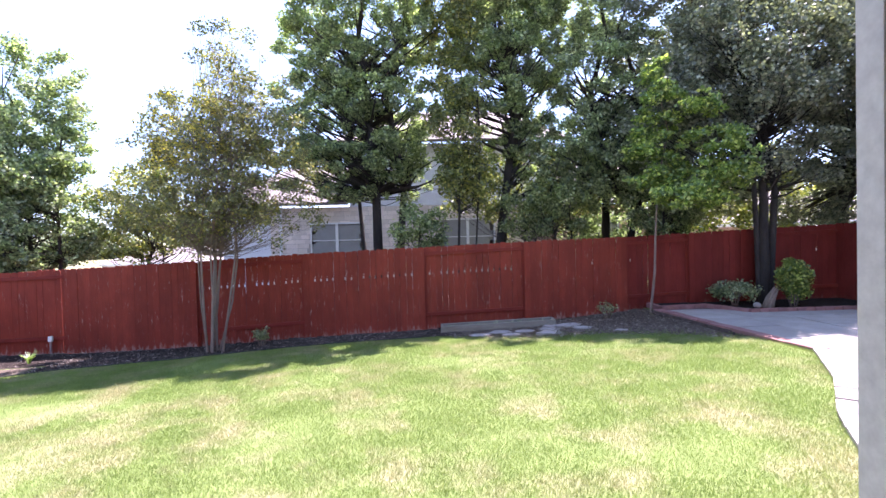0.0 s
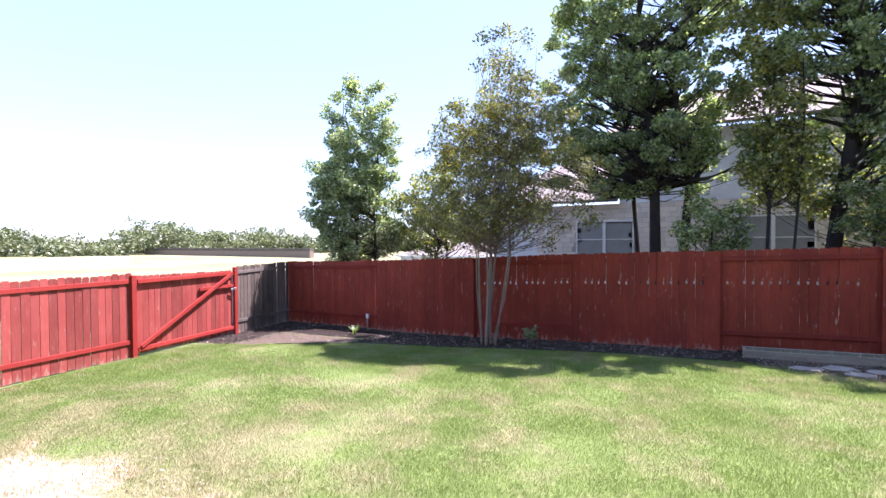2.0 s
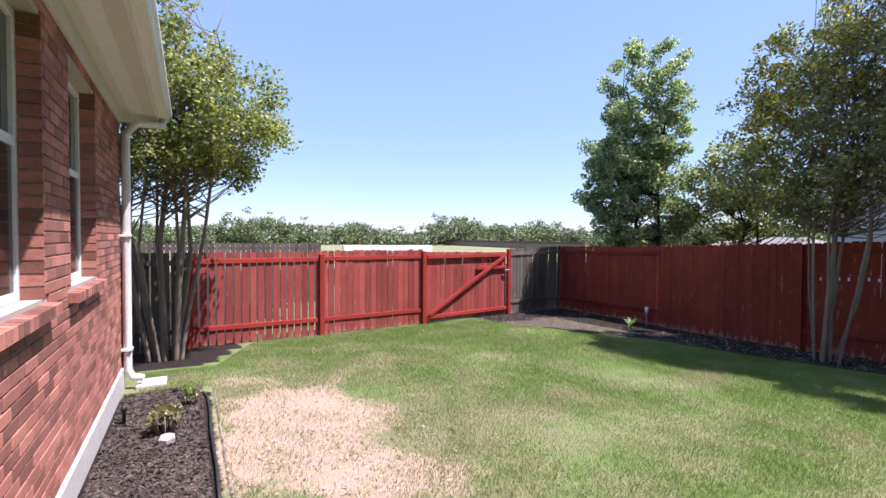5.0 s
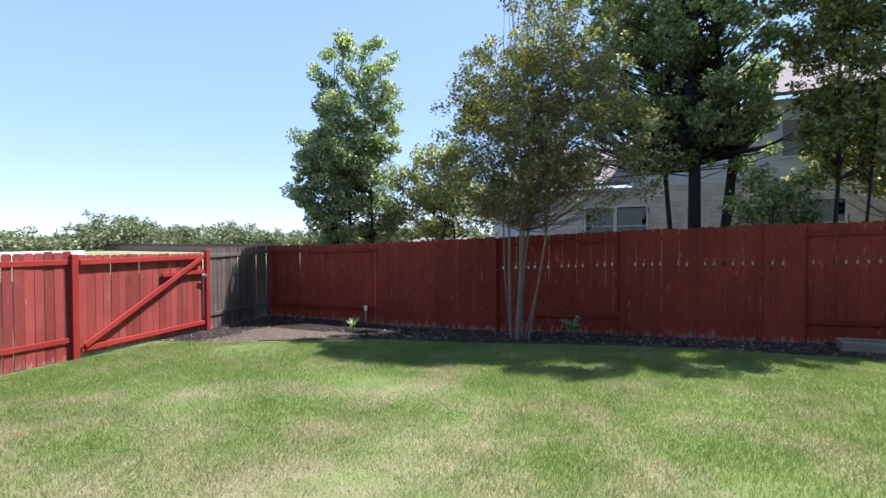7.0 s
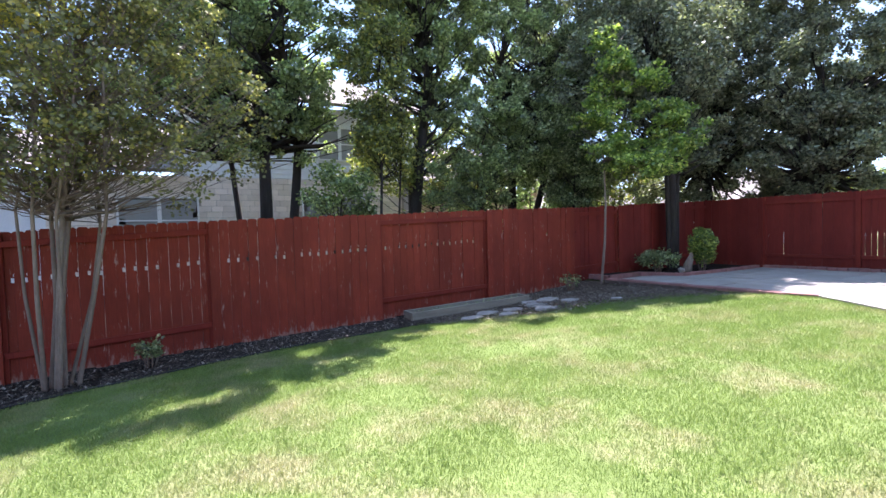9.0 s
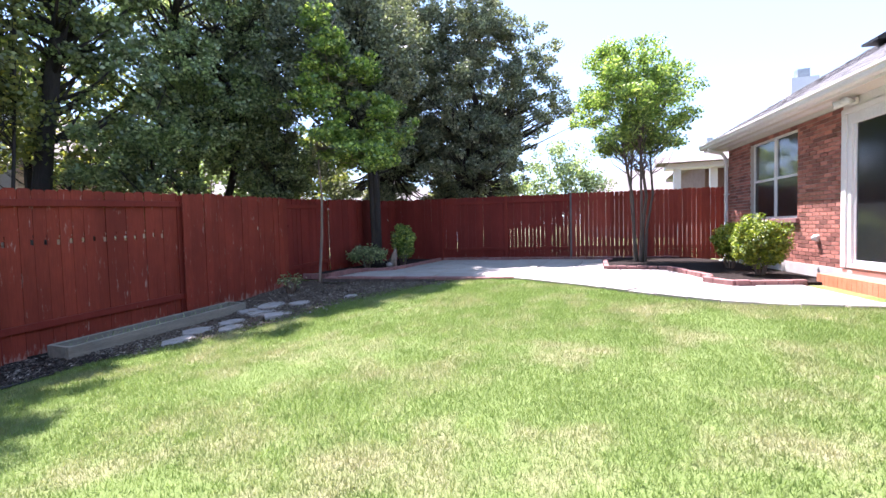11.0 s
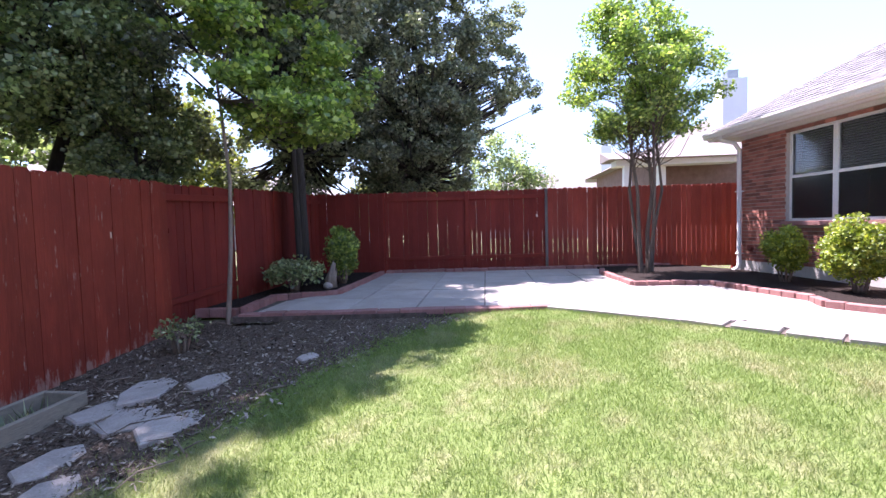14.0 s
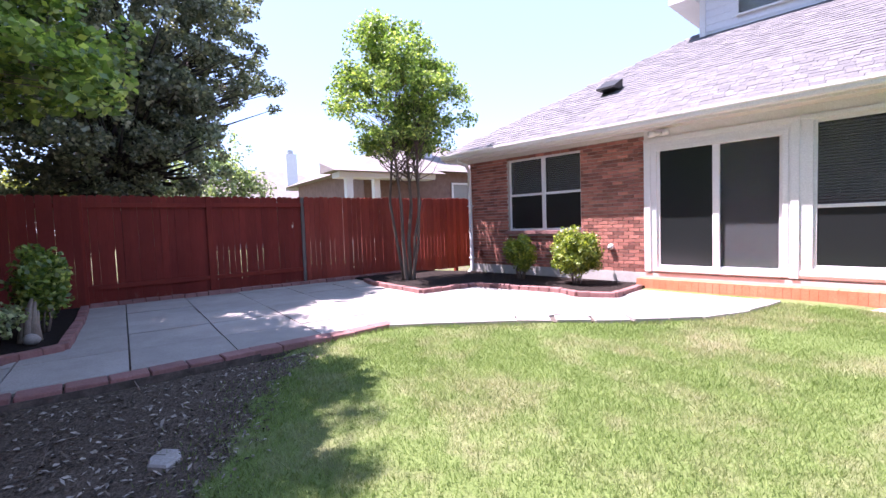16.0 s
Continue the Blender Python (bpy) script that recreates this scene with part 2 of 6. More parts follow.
# soil, lawn and blades
lm, ln, lb = mat("ground_cover", 0.95, 0, 0.1)
pos, patch, lawn = lawn_colour(ln, False)
lawn = mix(ln, 1.0, lawn, (0.86, 0.84, 0.80), "MULTIPLY")
lsmall = noise_tex(ln, 45, 4, 0.7, vec=pos)
soil = ramp(ln, lsmall, [(0.3, (0.38, 0.26, 0.20)), (0.7, (0.52, 0.385, 0.31))])
straw = ramp(ln, noise_tex(ln, 120, 4, 0.7, vec=pos), [(0.3, (0.30, 0.22, 0.14)), (0.7, (0.48, 0.40, 0.27))])
soil = mix(ln, ramp(ln, noise_tex(ln, 4.5, 7, 0.75, vec=pos), [(0.44, (0,) * 3), (0.56, (0.85,) * 3)]), soil, straw)
mulch = ramp(ln, lsmall, [(0.35, (0.014, 0.011, 0.010)), (0.75, (0.055, 0.042, 0.036))])
litter = ramp(ln, lsmall, [(0.35, (0.055, 0.042, 0.034)), (0.75, (0.22, 0.17, 0.13))])
att = ln.nodes.new("ShaderNodeVertexColor")
att.layer_name = "cover"
sep = ln.nodes.new("ShaderNodeSeparateColor")
ln.links.new(att.outputs[0], sep.inputs[0])


def wobble(fac, scale):
    a = ln.nodes.new("ShaderNodeMath")
    a.operation = "ADD"
    b = ln.nodes.new("ShaderNodeMath")
    b.operation = "MULTIPLY_ADD"
    ln.links.new(noise_tex(ln, scale, 4, 0.7, vec=pos), b.inputs[0])
    b.inputs[1].default_value, b.inputs[2].default_value = 0.8, -0.4
    ln.links.new(fac, a.inputs[0])
    ln.links.new(b.outputs[0], a.inputs[1])
    return ramp(ln, a.outputs[0], [(0.42, (0,) * 3), (0.58, (1,) * 3)])


gcol = mix(ln, wobble(sep.outputs[1], 3.0), lawn, soil)
gcol = mix(ln, wobble(sep.outputs[2], 3.0), gcol, litter)
gcol = mix(ln, wobble(sep.outputs[0], 8.0), gcol, mulch)
ln.links.new(gcol, lb.inputs["Base Color"])
bump(ln, lb, lsmall, 0.8, 0.03)
M["ground"] = lm

fm_, fn_, fb_ = mat("far_field_grass", 0.95, 0, 0.1)
ff = noise_tex(fn_, 0.07, 5, 0.65)
fcol = ramp(fn_, ff, [(0.3, (0.15, 0.165, 0.075)), (0.7, (0.31, 0.28, 0.18))])
fcol = mix(fn_, ramp(fn_, noise_tex(fn_, 2.0, 4, 0.7), [(0.3, (0,) * 3), (0.8, (0.4,) * 3)]), fcol, (0.16, 0.20, 0.07))
fn_.links.new(fcol, fb_.inputs["Base Color"])
M["field"] = fm_

bm_, bn_, bb_ = mat("grass_blade", 0.6, 0, 0.25)
_, _, bcol = lawn_colour(bn_, True)
bcol = mix(bn_, 1.0, bcol, ramp(bn_, rnd_island(bn_), [(0, (0.98,) * 3), (0.8, (1.22, 1.22, 1.18)), (1, (1.7, 1.5, 1.55))]), "MULTIPLY")
bn_.nodes.remove(bb_)
bdif, btra, bmix = bn_.nodes.new("ShaderNodeBsdfDiffuse"), bn_.nodes.new("ShaderNodeBsdfTranslucent"), bn_.nodes.new("ShaderNodeMixShader")
bmix.inputs[0].default_value = 0.42
bn_.links.new(bcol, bdif.inputs[0])
bn_.links.new(mix(bn_, 1.0, bcol, (1.1, 1.15, 0.85), "MULTIPLY"), btra.inputs[0])
bn_.links.new(bdif.outputs[0], bmix.inputs[1])
bn_.links.new(btra.outputs[0], bmix.inputs[2])
bn_.links.new(bmix.outputs[0], bn_.nodes["Material Output"].inputs[0])
M["blade"] = bm_


# ---- mesh helpers ----
def mesh_object(name, verts, faces, material, parent=None, smooth=False):
    me = bpy.data.meshes.new(name)
    me.from_pydata([tuple(v) for v in verts], [], faces)
    me.materials.append(material)
    if smooth:
        me.polygons.foreach_set("use_smooth", [True] * len(me.polygons))
    ob = new(name, me)
    if parent:
        ob.parent = parent
    return ob


def part(name, bm, material, parent=None, label="", smooth=False):
    me = bpy.data.meshes.new(name)
    bmesh.ops.recalc_face_normals(bm, faces=bm.faces)
    bm.to_mesh(me)
    bm.free()
    me.materials.append(material)
    if smooth:
        me.polygons.foreach_set("use_smooth", [True] * len(me.polygons))
    ob = new(name, me)
    if parent:
        ob.parent = parent
    if label:
        ob["label"] = label
    return ob


def thing(name, x=0, y=0, z=0, label="", category="", group="", kind=""):
    ob = new(name)
    ob.matrix_basis = pose(x, y, z)
    ob.empty_display_size = 0.1
    return tagged(ob, label, category, group, kind)


def box(bm, lo, hi, bevel=0.0):
    x0, y0, z0 = lo
    x1, y1, z1 = hi
    vs = [bm.verts.new(p) for p in ((x0, y0, z0), (x1, y0, z0), (x1, y1, z0), (x0, y1, z0), (x0, y0, z1), (x1, y0, z1), (x1, y1, z1), (x0, y1, z1))]
    fs = [bm.faces.new([vs[i] for i in q]) for q in ((3, 2, 1, 0), (4, 5, 6, 7), (0, 1, 5, 4), (1, 2, 6, 5), (2, 3, 7, 6), (3, 0, 4, 7))]
    if bevel:
        es = {e for f in fs for e in f.edges}
        bmesh.ops.bevel(bm, geom=list(es), offset=bevel, segments=1, affect="EDGES")
    return bm


def boxpart(name, lo, hi, material, parent=None, bevel=0.0, label=""):
    bm = bmesh.new()
    box(bm, lo, hi, bevel)
    return part(name, bm, material, parent, label)


def tube(verts, faces, pts, radii, sides=7):
    """Adds a tapered limb through the points."""
    start = len(verts)
    for i, p in enumerate(pts):
        d = (pts[min(i + 1, len(pts) - 1)] - pts[max(i - 1, 0)])
        d = d.normalized() if d.length > 1e-6 else Vector((0, 0, 1))
        a = d.orthogonal().normalized()
        if abs(d.z) > 0.3:
            a = Vector((1, 0, 0)) - d * d.x
            a.normalize()
        b = d.cross(a)
        for k in range(sides):
            t = 2 * math.pi * k / sides
            verts.append(p + (a * math.cos(t) + b * math.sin(t)) * radii[i])
    for i in range(len(pts) - 1):
        for k in range(sides):
            a0, a1 = start + i * sides + k, start + i * sides + (k + 1) % sides
            faces.append((a0, a1, a1 + sides, a0 + sides))
    faces.append(tuple(start + k for k in reversed(range(sides))))
    faces.append(tuple(start + (len(pts) - 1) * sides + k for k in range(sides)))


def lerp_table(x, xs, ys):
    return float(np.interp(x, xs, ys))


GX = [-13, -11, -7.4, -5.4, -3, -0.3, 2.1, 5, 8, 12]
GN = [-0.98, -0.95, -0.91, -0.86, -0.73, -0.64, -0.56, -0.30, -0.22, -0.20]
GS = [-0.86, -0.80, -0.44, -0.42, -0.37, -0.30, -0.22, -0.205, -0.21, -0.22]


def ground_z(x, y):
    n, s = np.interp(x, GX, GN), np.interp(x, GX, GS)
    return s + (n - s) * np.clip(y / 10.4, 0, 1) ** (1 + 0.8 * np.clip(x / 3.0, 0, 1))


def slab(name, pts, z0, z1, material, parent=None, label="", bevel=0.0):
    """A flat piece with the outline pts."""
    bm = bmesh.new()
    lo = [bm.verts.new((x, y, z0)) for x, y in pts]
    hi = [bm.verts.new((x, y, z1)) for x, y in pts]
    k = len(pts)
    bm.faces.new(list(reversed(lo)))
    top = bm.faces.new(hi)
    for i in range(k):
        bm.faces.new((lo[i], lo[(i + 1) % k], hi[(i + 1) % k], hi[i]))
    if bevel:
        bmesh.ops.bevel(bm, geom=list(top.edges), offset=bevel, segments=1, affect="EDGES")
    return part(name, bm, material, parent, label)


# ---- ground ----
PATIO_Z = -0.20
PATIO = [(5.0, 9.75), (5.17, 7.6), (5.42, 5.7), (4.55, 4.4), (3.6, 3.35), (3.15, 2.65), (2.98, 1.9), (2.95, 0.95), (9.3, 1.95), (10.55, 3.2), (10.3, 8.9), (7.0, 8.9), (6.3, 9.75)]


def inside(x, y, poly):
    hit = False
    j = len(poly) - 1
    for i in range(len(poly)):
        (xi, yi), (xj, yj) = poly[i], poly[j]
        if (yi > y) != (yj > y) and x < (xj - xi) * (y - yi) / (yj - yi) + xi:
            hit = not hit
        j = i
    return hit


def house_line(x):
    """The face of the east wing."""
    return 1.30 - 0.153 * (9.3 - x)


def north_bed(x):
    """The lawn's north edge, where the mulch begins."""
    return lerp_table(x, [-12.5, -10.2, -9.0, -7.5, -5.0, -2.0, 0.0, 1.6, 3.0, 4.2, 5.0], [6.6, 7.2, 7.75, 8.45, 9.0, 9.35, 9.3, 8.6, 8.1, 7.5, 6.8])


def cover(x, y):
    """Mulch, bare soil, leaf litter: how much of each."""
    m = s = l = 0.0
    if x < 5.2:
        m = float(np.clip((y - north_bed(x)) / 0.25 + 0.5, 0, 1))
        if x > 0.3:
            l = m
            m = m * 0.15
        elif -10.8 < x < -8.0 and y < 8.9:
            l, m, s = m * 0.65, m * 0.25, m * 0.5
    if -6.95 < x < -4.0 and y < 0.34:
        m = max(m, 1.0)
    if x < -8.4 and y < 0.9 - (x + 10) * 0.3:
        m = max(m, 0.8)
    d = math.hypot((x + 5.35) / 1.9, (y - 1.05) / 0.95)
    d += 0.55 * noise.noise(Vector((x * 1.3, y * 1.9, 3)))
    s = max(s, float(np.clip(1.35 - d, 0, 1)))
    if y < 2.4 and x > -4 and x < 3:
        s = max(s, 0.35)
    if x < -12 or x > 10.2:
        l = max(l, 0.5)
    return m, s, l


def build_ground():
    xs = np.unique(np.concatenate([np.array([-40, -30, -22, -17, -14.5]), np.arange(-13, 12.51, 0.22), np.array([14, 18, 26, 40])]))
    ys = np.unique(np.concatenate([np.array([-30, -20, -12, -6, -3]), np.arange(-1.5, 12.01, 0.22), np.array([14, 18, 26, 40])]))
    verts, faces, cols = [], [], []
    for y in ys:
        for x in xs:
            z = float(ground_z(x, y))
            if -12 < x < 5.5 and -0.4 < y < 10:
                z += 0.02 * noise.noise(Vector((x * 0.8, y * 0.8, 0)))
            if inside(x, y, PATIO):
                z -= 0.06
            if x > 1.6 and y < house_line(x) + 0.15 or x < 1.7 and y < -0.35 and x > -7.5:
                z = min(z, -0.35)
            if x < -13:
                z -= min((-13 - x) * 0.02, 0.5)
            verts.append((x, y, z))
            cols.append((*cover(x, y), 1.0))
    w = len(xs)
    for j in range(len(ys) - 1):
        for i in range(w - 1):
            a = j * w + i
            faces.append((a, a + 1, a + w + 1, a + w))
    n0 = len(faces)
    # the land beyond, out to the horizon
    edge = [j * w for j in range(len(ys))]
    ring_prev = None
    border = [i for i in range(w)] + [j * w + w - 1 for j in range(1, len(ys))] + [(len(ys) - 1) * w + i for i in range(w - 2, -1, -1)] + [j * w for j in range(len(ys) - 2, 0, -1)]
    for r, dz in ((1.6, 0.1), (2.4, 0.0), (3.4, -0.25), (5, -0.25), (12, -0.3), (40, 0.2), (90, 0.6)):
        ring = []
        for b in border:
            x, y, z = verts[b]
            ring.append(len(verts))
            verts.append((x * r, y * r, -1.0 - dz))
            cols.append((0, 0, 0, 1))
        prev = ring_prev or border
        k = len(border)
        for i in range(k):
            faces.append((prev[i], ring[i], ring[(i + 1) % k], prev[(i + 1) % k]))
        ring_prev = ring
    me = bpy.data.meshes.new("ground")
    me.from_pydata(verts, [], faces)
    me.materials.append(M["ground"])
    me.materials.append(M["field"])
    me.polygons.foreach_set("material_index", [0] * n0 + [1] * (len(faces) - n0))
    ca = me.color_attributes.new("cover", "FLOAT_COLOR", "POINT")
    ca.data.foreach_set("color", np.array(cols, dtype=np.float32).ravel())
    me.polygons.foreach_set("use_smooth", [True] * len(faces))
    ob = new("ground", me)
    bm = bmesh.new()
    bm.from_mesh(me)
    bmesh.ops.recalc_face_normals(bm, faces=bm.faces)
    bm.to_mesh(me)
    bm.free()
    tagged(ob, "green lawn with tan dry patches, bare soil and dark mulch", "lawn", kind="structure")


build_ground()

# ---- the house ----
WY, EY = -0.47, 1.30      # faces of the west and east walls
WX, JX, EX = -7.38, 1.85, 9.30
JXE = 1.55               # west end of the turned east wing
JE = 1.66                 # where the east eaves begin
EAVE = 2.50
TURN = Matrix.Translation((EX, EY, 0)) @ Matrix.Rotation(radians(8.7), 4, "Z") @ Matrix.Translation((-EX, -EY, 0))


def turned(*obs):
    """Lays parts of the east wing along its own line, at an angle to the west wall."""
    for ob in obs:
        ob.matrix_basis = TURN @ ob.matrix_basis

EAVE_W = 2.60
OVER = 0.34
SLOPE = 0.60


def wall_piece(name, lo, hi, parent):
    return boxpart(name, lo, hi, M["mortar"], parent)


wall_w = thing("wall_north_west", label="red brick house wall above a pale concrete footing", category="wall", kind="structure")
wall_e = thing("wall_north_east", label="red brick house wall with windows and a sliding door", category="wall", kind="structure")

W_WIN = [(-5.88, -4.93), (-4.33, -3.38), (-2.78, -1.83)]
W_SILL, W_HEAD = 0.92, 2.38
DOOR_W = (-1.62, 0.105)
T = 0.22


def wall_with_holes(prefix, x0, x1, y, z0, z1, holes, parent):
    """Core of a wall whose north face is at y, cut by holes (x0, x1, z0, z1)."""
    xs = sorted({x0, x1, *[h[0] for h in holes], *[h[1] for h in holes]})
    bm = bmesh.new()
    for a, b in zip(xs, xs[1:]):
        mid = (a + b) / 2
        cut = sorted([(h[2], h[3]) for h in holes if h[0] < mid < h[1]])
        z = z0
        for c, d in cut:
            if c > z + 1e-3:
                box(bm, (a, y - T, z), (b, y, c))
            z = d
        if z < z1 - 1e-3:
            box(bm, (a, y - T, z), (b, y, z1))
    return part(prefix, bm, M["mortar"], parent)


w_holes = [(a, b, W_SILL, W_HEAD - 0.001) for a, b in W_WIN] + [(DOOR_W[0], DOOR_W[1], 0.06, 2.30)]
wall_with_holes("wall_core", WX, JX, WY - 0.012, -0.20, EAVE_W, w_holes, wall_w)
boxpart("footing", (WX - 0.02, WY - T, -0.75), (JX, WY + 0.022, -0.20), M["concrete"], wall_w)
boxpart("side_wall", (WX, -9.0, -0.75), (WX + T, WY - T - 0.003, EAVE_W), M["brick_far"], wall_w)
boxpart("jog_wall", (1.66, WY + 0.003, -0.5), (JX - 0.001, 0.11, EAVE), M["mortar"], wall_w)

E_WIN = (6.34, 8.16, 0.80, 2.37)
SLIDER = (2.96, 4.98, 0.06, 2.24)
W4 = (1.75, 2.72, 0.20, 2.29)
WHITE_X = 5.08            # east of here the wall is brick
wall_with_holes("wall_core", JXE, EX, EY - 0.012, -0.20, EAVE, [(E_WIN[0], E_WIN[1], E_WIN[2], E_WIN[3]), (SLIDER[0] + 0.04, SLIDER[1] - 0.04, SLIDER[2], SLIDER[3] - 0.04), W4], wall_e)
boxpart("footing", (JXE, EY - T, -0.6), (EX + 0.02, EY + 0.022, 0.02), M["concrete"], wall_e)
boxpart("side_wall", (EX - T, -9.0, -0.6), (EX, EY - T - 0.003, EAVE), M["brick_far"], wall_e)
# white boarding round the sliding door
bm = bmesh.new()
fy = EY - 0.011
box(bm, (JXE, fy, 0.05), (W4[0], EY + 0.02, EAVE))
box(bm, (W4[1], fy, 0.05), (SLIDER[0] + 0.04, EY + 0.02, EAVE))
box(bm, (SLIDER[1] - 0.04, fy, 0.05), (WHITE_X, EY + 0.02, EAVE))
box(bm, (SLIDER[0] + 0.04, fy, SLIDER[3] - 0.04), (SLIDER[1] - 0.04, EY + 0.02, EAVE))
box(bm, (W4[0], fy, 0.05), (W4[1], EY + 0.02, W4[2]))
box(bm, (W4[0], fy, W4[3]), (W4[1], EY + 0.02, EAVE))
part("white_boarding", bm, M["white"], wall_e, "white painted boards")
for nm, lo, hi in (("trim_board", (SLIDER[0] - 0.09, EY + 0.021, 0.05), (SLIDER[0] + 0.01, EY + 0.045, 2.28)),
                   ("trim_board", (SLIDER[1] - 0.01, EY + 0.021, 0.05), (WHITE_X, EY + 0.045, 2.28)),
                   ("trim_board", (SLIDER[0] - 0.09, EY + 0.021, 2.283), (WHITE_X, EY + 0.05, 2.36)),
                   ("trim_board", (JXE, EY + 0.021, 2.30), (2.86, EY + 0.045, 2.36)),
                   ("trim_board", (JXE, EY + 0.021, 0.09), (2.86, EY + 0.045, 0.16))):
    boxpart(nm, lo, hi, M["white"], wall_e, 0.004)

# rooms behind the openings
room = thing("inside_rooms", label="dark plain rooms behind the windows", category="room", kind="structure")
for nm, lo, hi in (("room_floor", (WX + T, -6, -0.02), (EX - T, WY - T - 0.6, 0.055)), 
                   ("room_ceiling", (WX + T, -6, EAVE_W + 0.004), (JX, WY, EAVE_W + 0.03)), 
                   ("room_wall", (WX + T, -6.1, -0.02), (EX - T, -6.003, EAVE_W))):
    boxpart(nm, lo, hi, M["roof_wall"], room)
room_e = thing("inside_rooms", label="dark plain rooms behind the east windows", category="room", kind="structure")
boxpart("room_floor", (JXE + 0.1, EY - T - 2.2, -0.02), (EX - T, EY - T - 0.003, 0.05), M["roof_wall"], room_e)
boxpart("room_ceiling", (JXE + 0.1, -6, EAVE + 0.004), (EX - T - 0.003, EY, EAVE + 0.03), M["roof_wall"], room_e)


def window(name, x0, x1, z0, z1, y, mullions=0, rail=None, blinds=True, parent=None, label="", deep=0.10):
    """A white sash window set back from the face y."""
    w = thing(name, (x0 + x1) / 2, y, z0, label, "window", "windows of the house", "structure")
    cx = (x0 + x1) / 2

    def b(nm, lo, hi, m, bev=0.0, lab=""):
        return boxpart(nm, (lo[0] - cx, lo[1] - y, lo[2] - z0), (hi[0] - cx, hi[1] - y, hi[2] - z0), m, w, bev, lab)
    f = 0.045
    yb, yf = y - deep - 0.05, y - deep
    b("window_frame", (x0, yb, z0), (x0 + f, yf, z1), M["white"], 0.004)
    b("window_frame", (x1 - f, yb, z0), (x1, yf, z1), M["white"], 0.004)
    b("window_frame", (x0 + f, yb, z0), (x1 - f, yf, z0 + f), M["white"], 0.004)
    b("window_frame", (x0 + f, yb, z1 - f), (x1 - f, yf, z1), M["white"], 0.004)
    cells = [(x0 + f, x1 - f)]
    if mullions:
        b("mullion", (cx - 0.045, yb, z0 + f), (cx + 0.045, yf + 0.004, z1 - f), M["white"], 0.004)
        cells = [(x0 + f, cx - 0.045), (cx + 0.045, x1 - f)]
    for a, c in cells:
        if rail:
            b("meeting_rail", (a, yb + 0.003, rail - 0.025), (c, yf - 0.003, rail + 0.025), M["white"], 0.003)
            b("pane", (a, y - deep - 0.03, rail + 0.025), (c, y - deep - 0.024, z1 - f), M["glass"])
            b("screen", (a, y - deep - 0.018, z0 + f), (c, y - deep - 0.014, rail - 0.025), M["screen"], lab="dark insect screen")
        else:
            b("pane", (a, y - deep - 0.03, z0 + f), (c, y - deep - 0.024, z1 - f), M["glass"])
        if blinds:
            bm = bmesh.new()
            z = z0 + 0.06
            while z < z1 - 0.06:
                vs = [bm.verts.new(p) for p in ((a - cx, -deep - 0.10, z - z0), (c - cx, -deep - 0.10, z - z0), (c - cx, -deep - 0.075, z + 0.022 - z0), (a - cx, -deep - 0.075, z + 0.022 - z0))]
                bm.faces.new(vs)
                z += 0.042
            part("blind", bm, M["blind"], w, "dark horizontal slatted blind")
    # added sheet behind the panes, its black painted in place of room shade
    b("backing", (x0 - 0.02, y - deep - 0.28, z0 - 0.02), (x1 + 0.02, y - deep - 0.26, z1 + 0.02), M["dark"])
    for o in w.children:
        if o.name.startswith("pane"):
            o.visible_shadow = False
    return w


for a, b_ in W_WIN:
    window("window", a, b_, W_SILL, W_HEAD - 0.003, WY, 0, 1.72, False, label="tall white sash window with a dark insect screen")
win_e = window("window", E_WIN[0], E_WIN[1], E_WIN[2], E_WIN[3], EY, 1, 1.58, True, label="double white sash window with dark blinds, lower half screened", deep=0.07)
win_w4 = window("window", W4[0], W4[1], W4[2], W4[3], EY + 0.02, 0, 1.08, True, label="white framed window with dark blinds beside the sliding door", deep=0.03)

# the sliding door
sd = thing("sliding_door", 3.97, EY, 0.06, "white framed two-panel sliding glass door, closed", "door", kind="structure")
x0, x1, z0, z1 = SLIDER[0] + 0.04, SLIDER[1] - 0.04, 0.0, SLIDER[3] - 0.10
cx = 3.97
for nm, lo, hi in (("door_frame", (x0 - cx, -0.10, 0), (x0 + 0.07 - cx, 0.03, z1)), ("door_frame", (x1 - 0.07 - cx, -0.10, 0), (x1 - cx, 0.03, z1)),
                   ("door_frame", (x0 + 0.07 - cx, -0.10, z1 - 0.07), (x1 - 0.07 - cx, 0.03, z1)), ("threshold", (x0 + 0.07 - cx, -0.10, 0), (x1 - 0.07 - cx, 0.05, 0.05)),
                   ("stile", (-0.05 - 0.02, -0.05, 0.05), (0.05 - 0.02, 0.0, z1 - 0.07)), ("stile", (x0 + 0.07 - cx, -0.08, 0.05), (x0 + 0.12 - cx, -0.03, z1 - 0.07)),
                   ("stile", (x1 - 0.12 - cx, -0.05, 0.05), (x1 - 0.07 - cx, 0.0, z1 - 0.07)),
                   ("rail", (x0 + 0.12 - cx, -0.08, 0.05), (-0.07, -0.03, 0.11)), ("rail", (0.03, -0.05, 0.05), (x1 - 0.12 - cx, 0.0, 0.11))):
    boxpart(nm, lo, hi, M["white"], sd, 0.003)
boxpart("door_glass", (x0 + 0.12 - cx, -0.06, 0.11), (-0.07, -0.054, z1 - 0.07), M["glass"], sd).visible_shadow = False
boxpart("door_screen", (0.03, -0.02, 0.11), (x1 - 0.12 - cx, -0.016, z1 - 0.07), M["screen"], sd, label="dark insect screen")
# black sheet added behind the door glass to paint the shade indoors
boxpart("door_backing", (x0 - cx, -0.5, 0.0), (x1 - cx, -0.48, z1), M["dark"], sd)

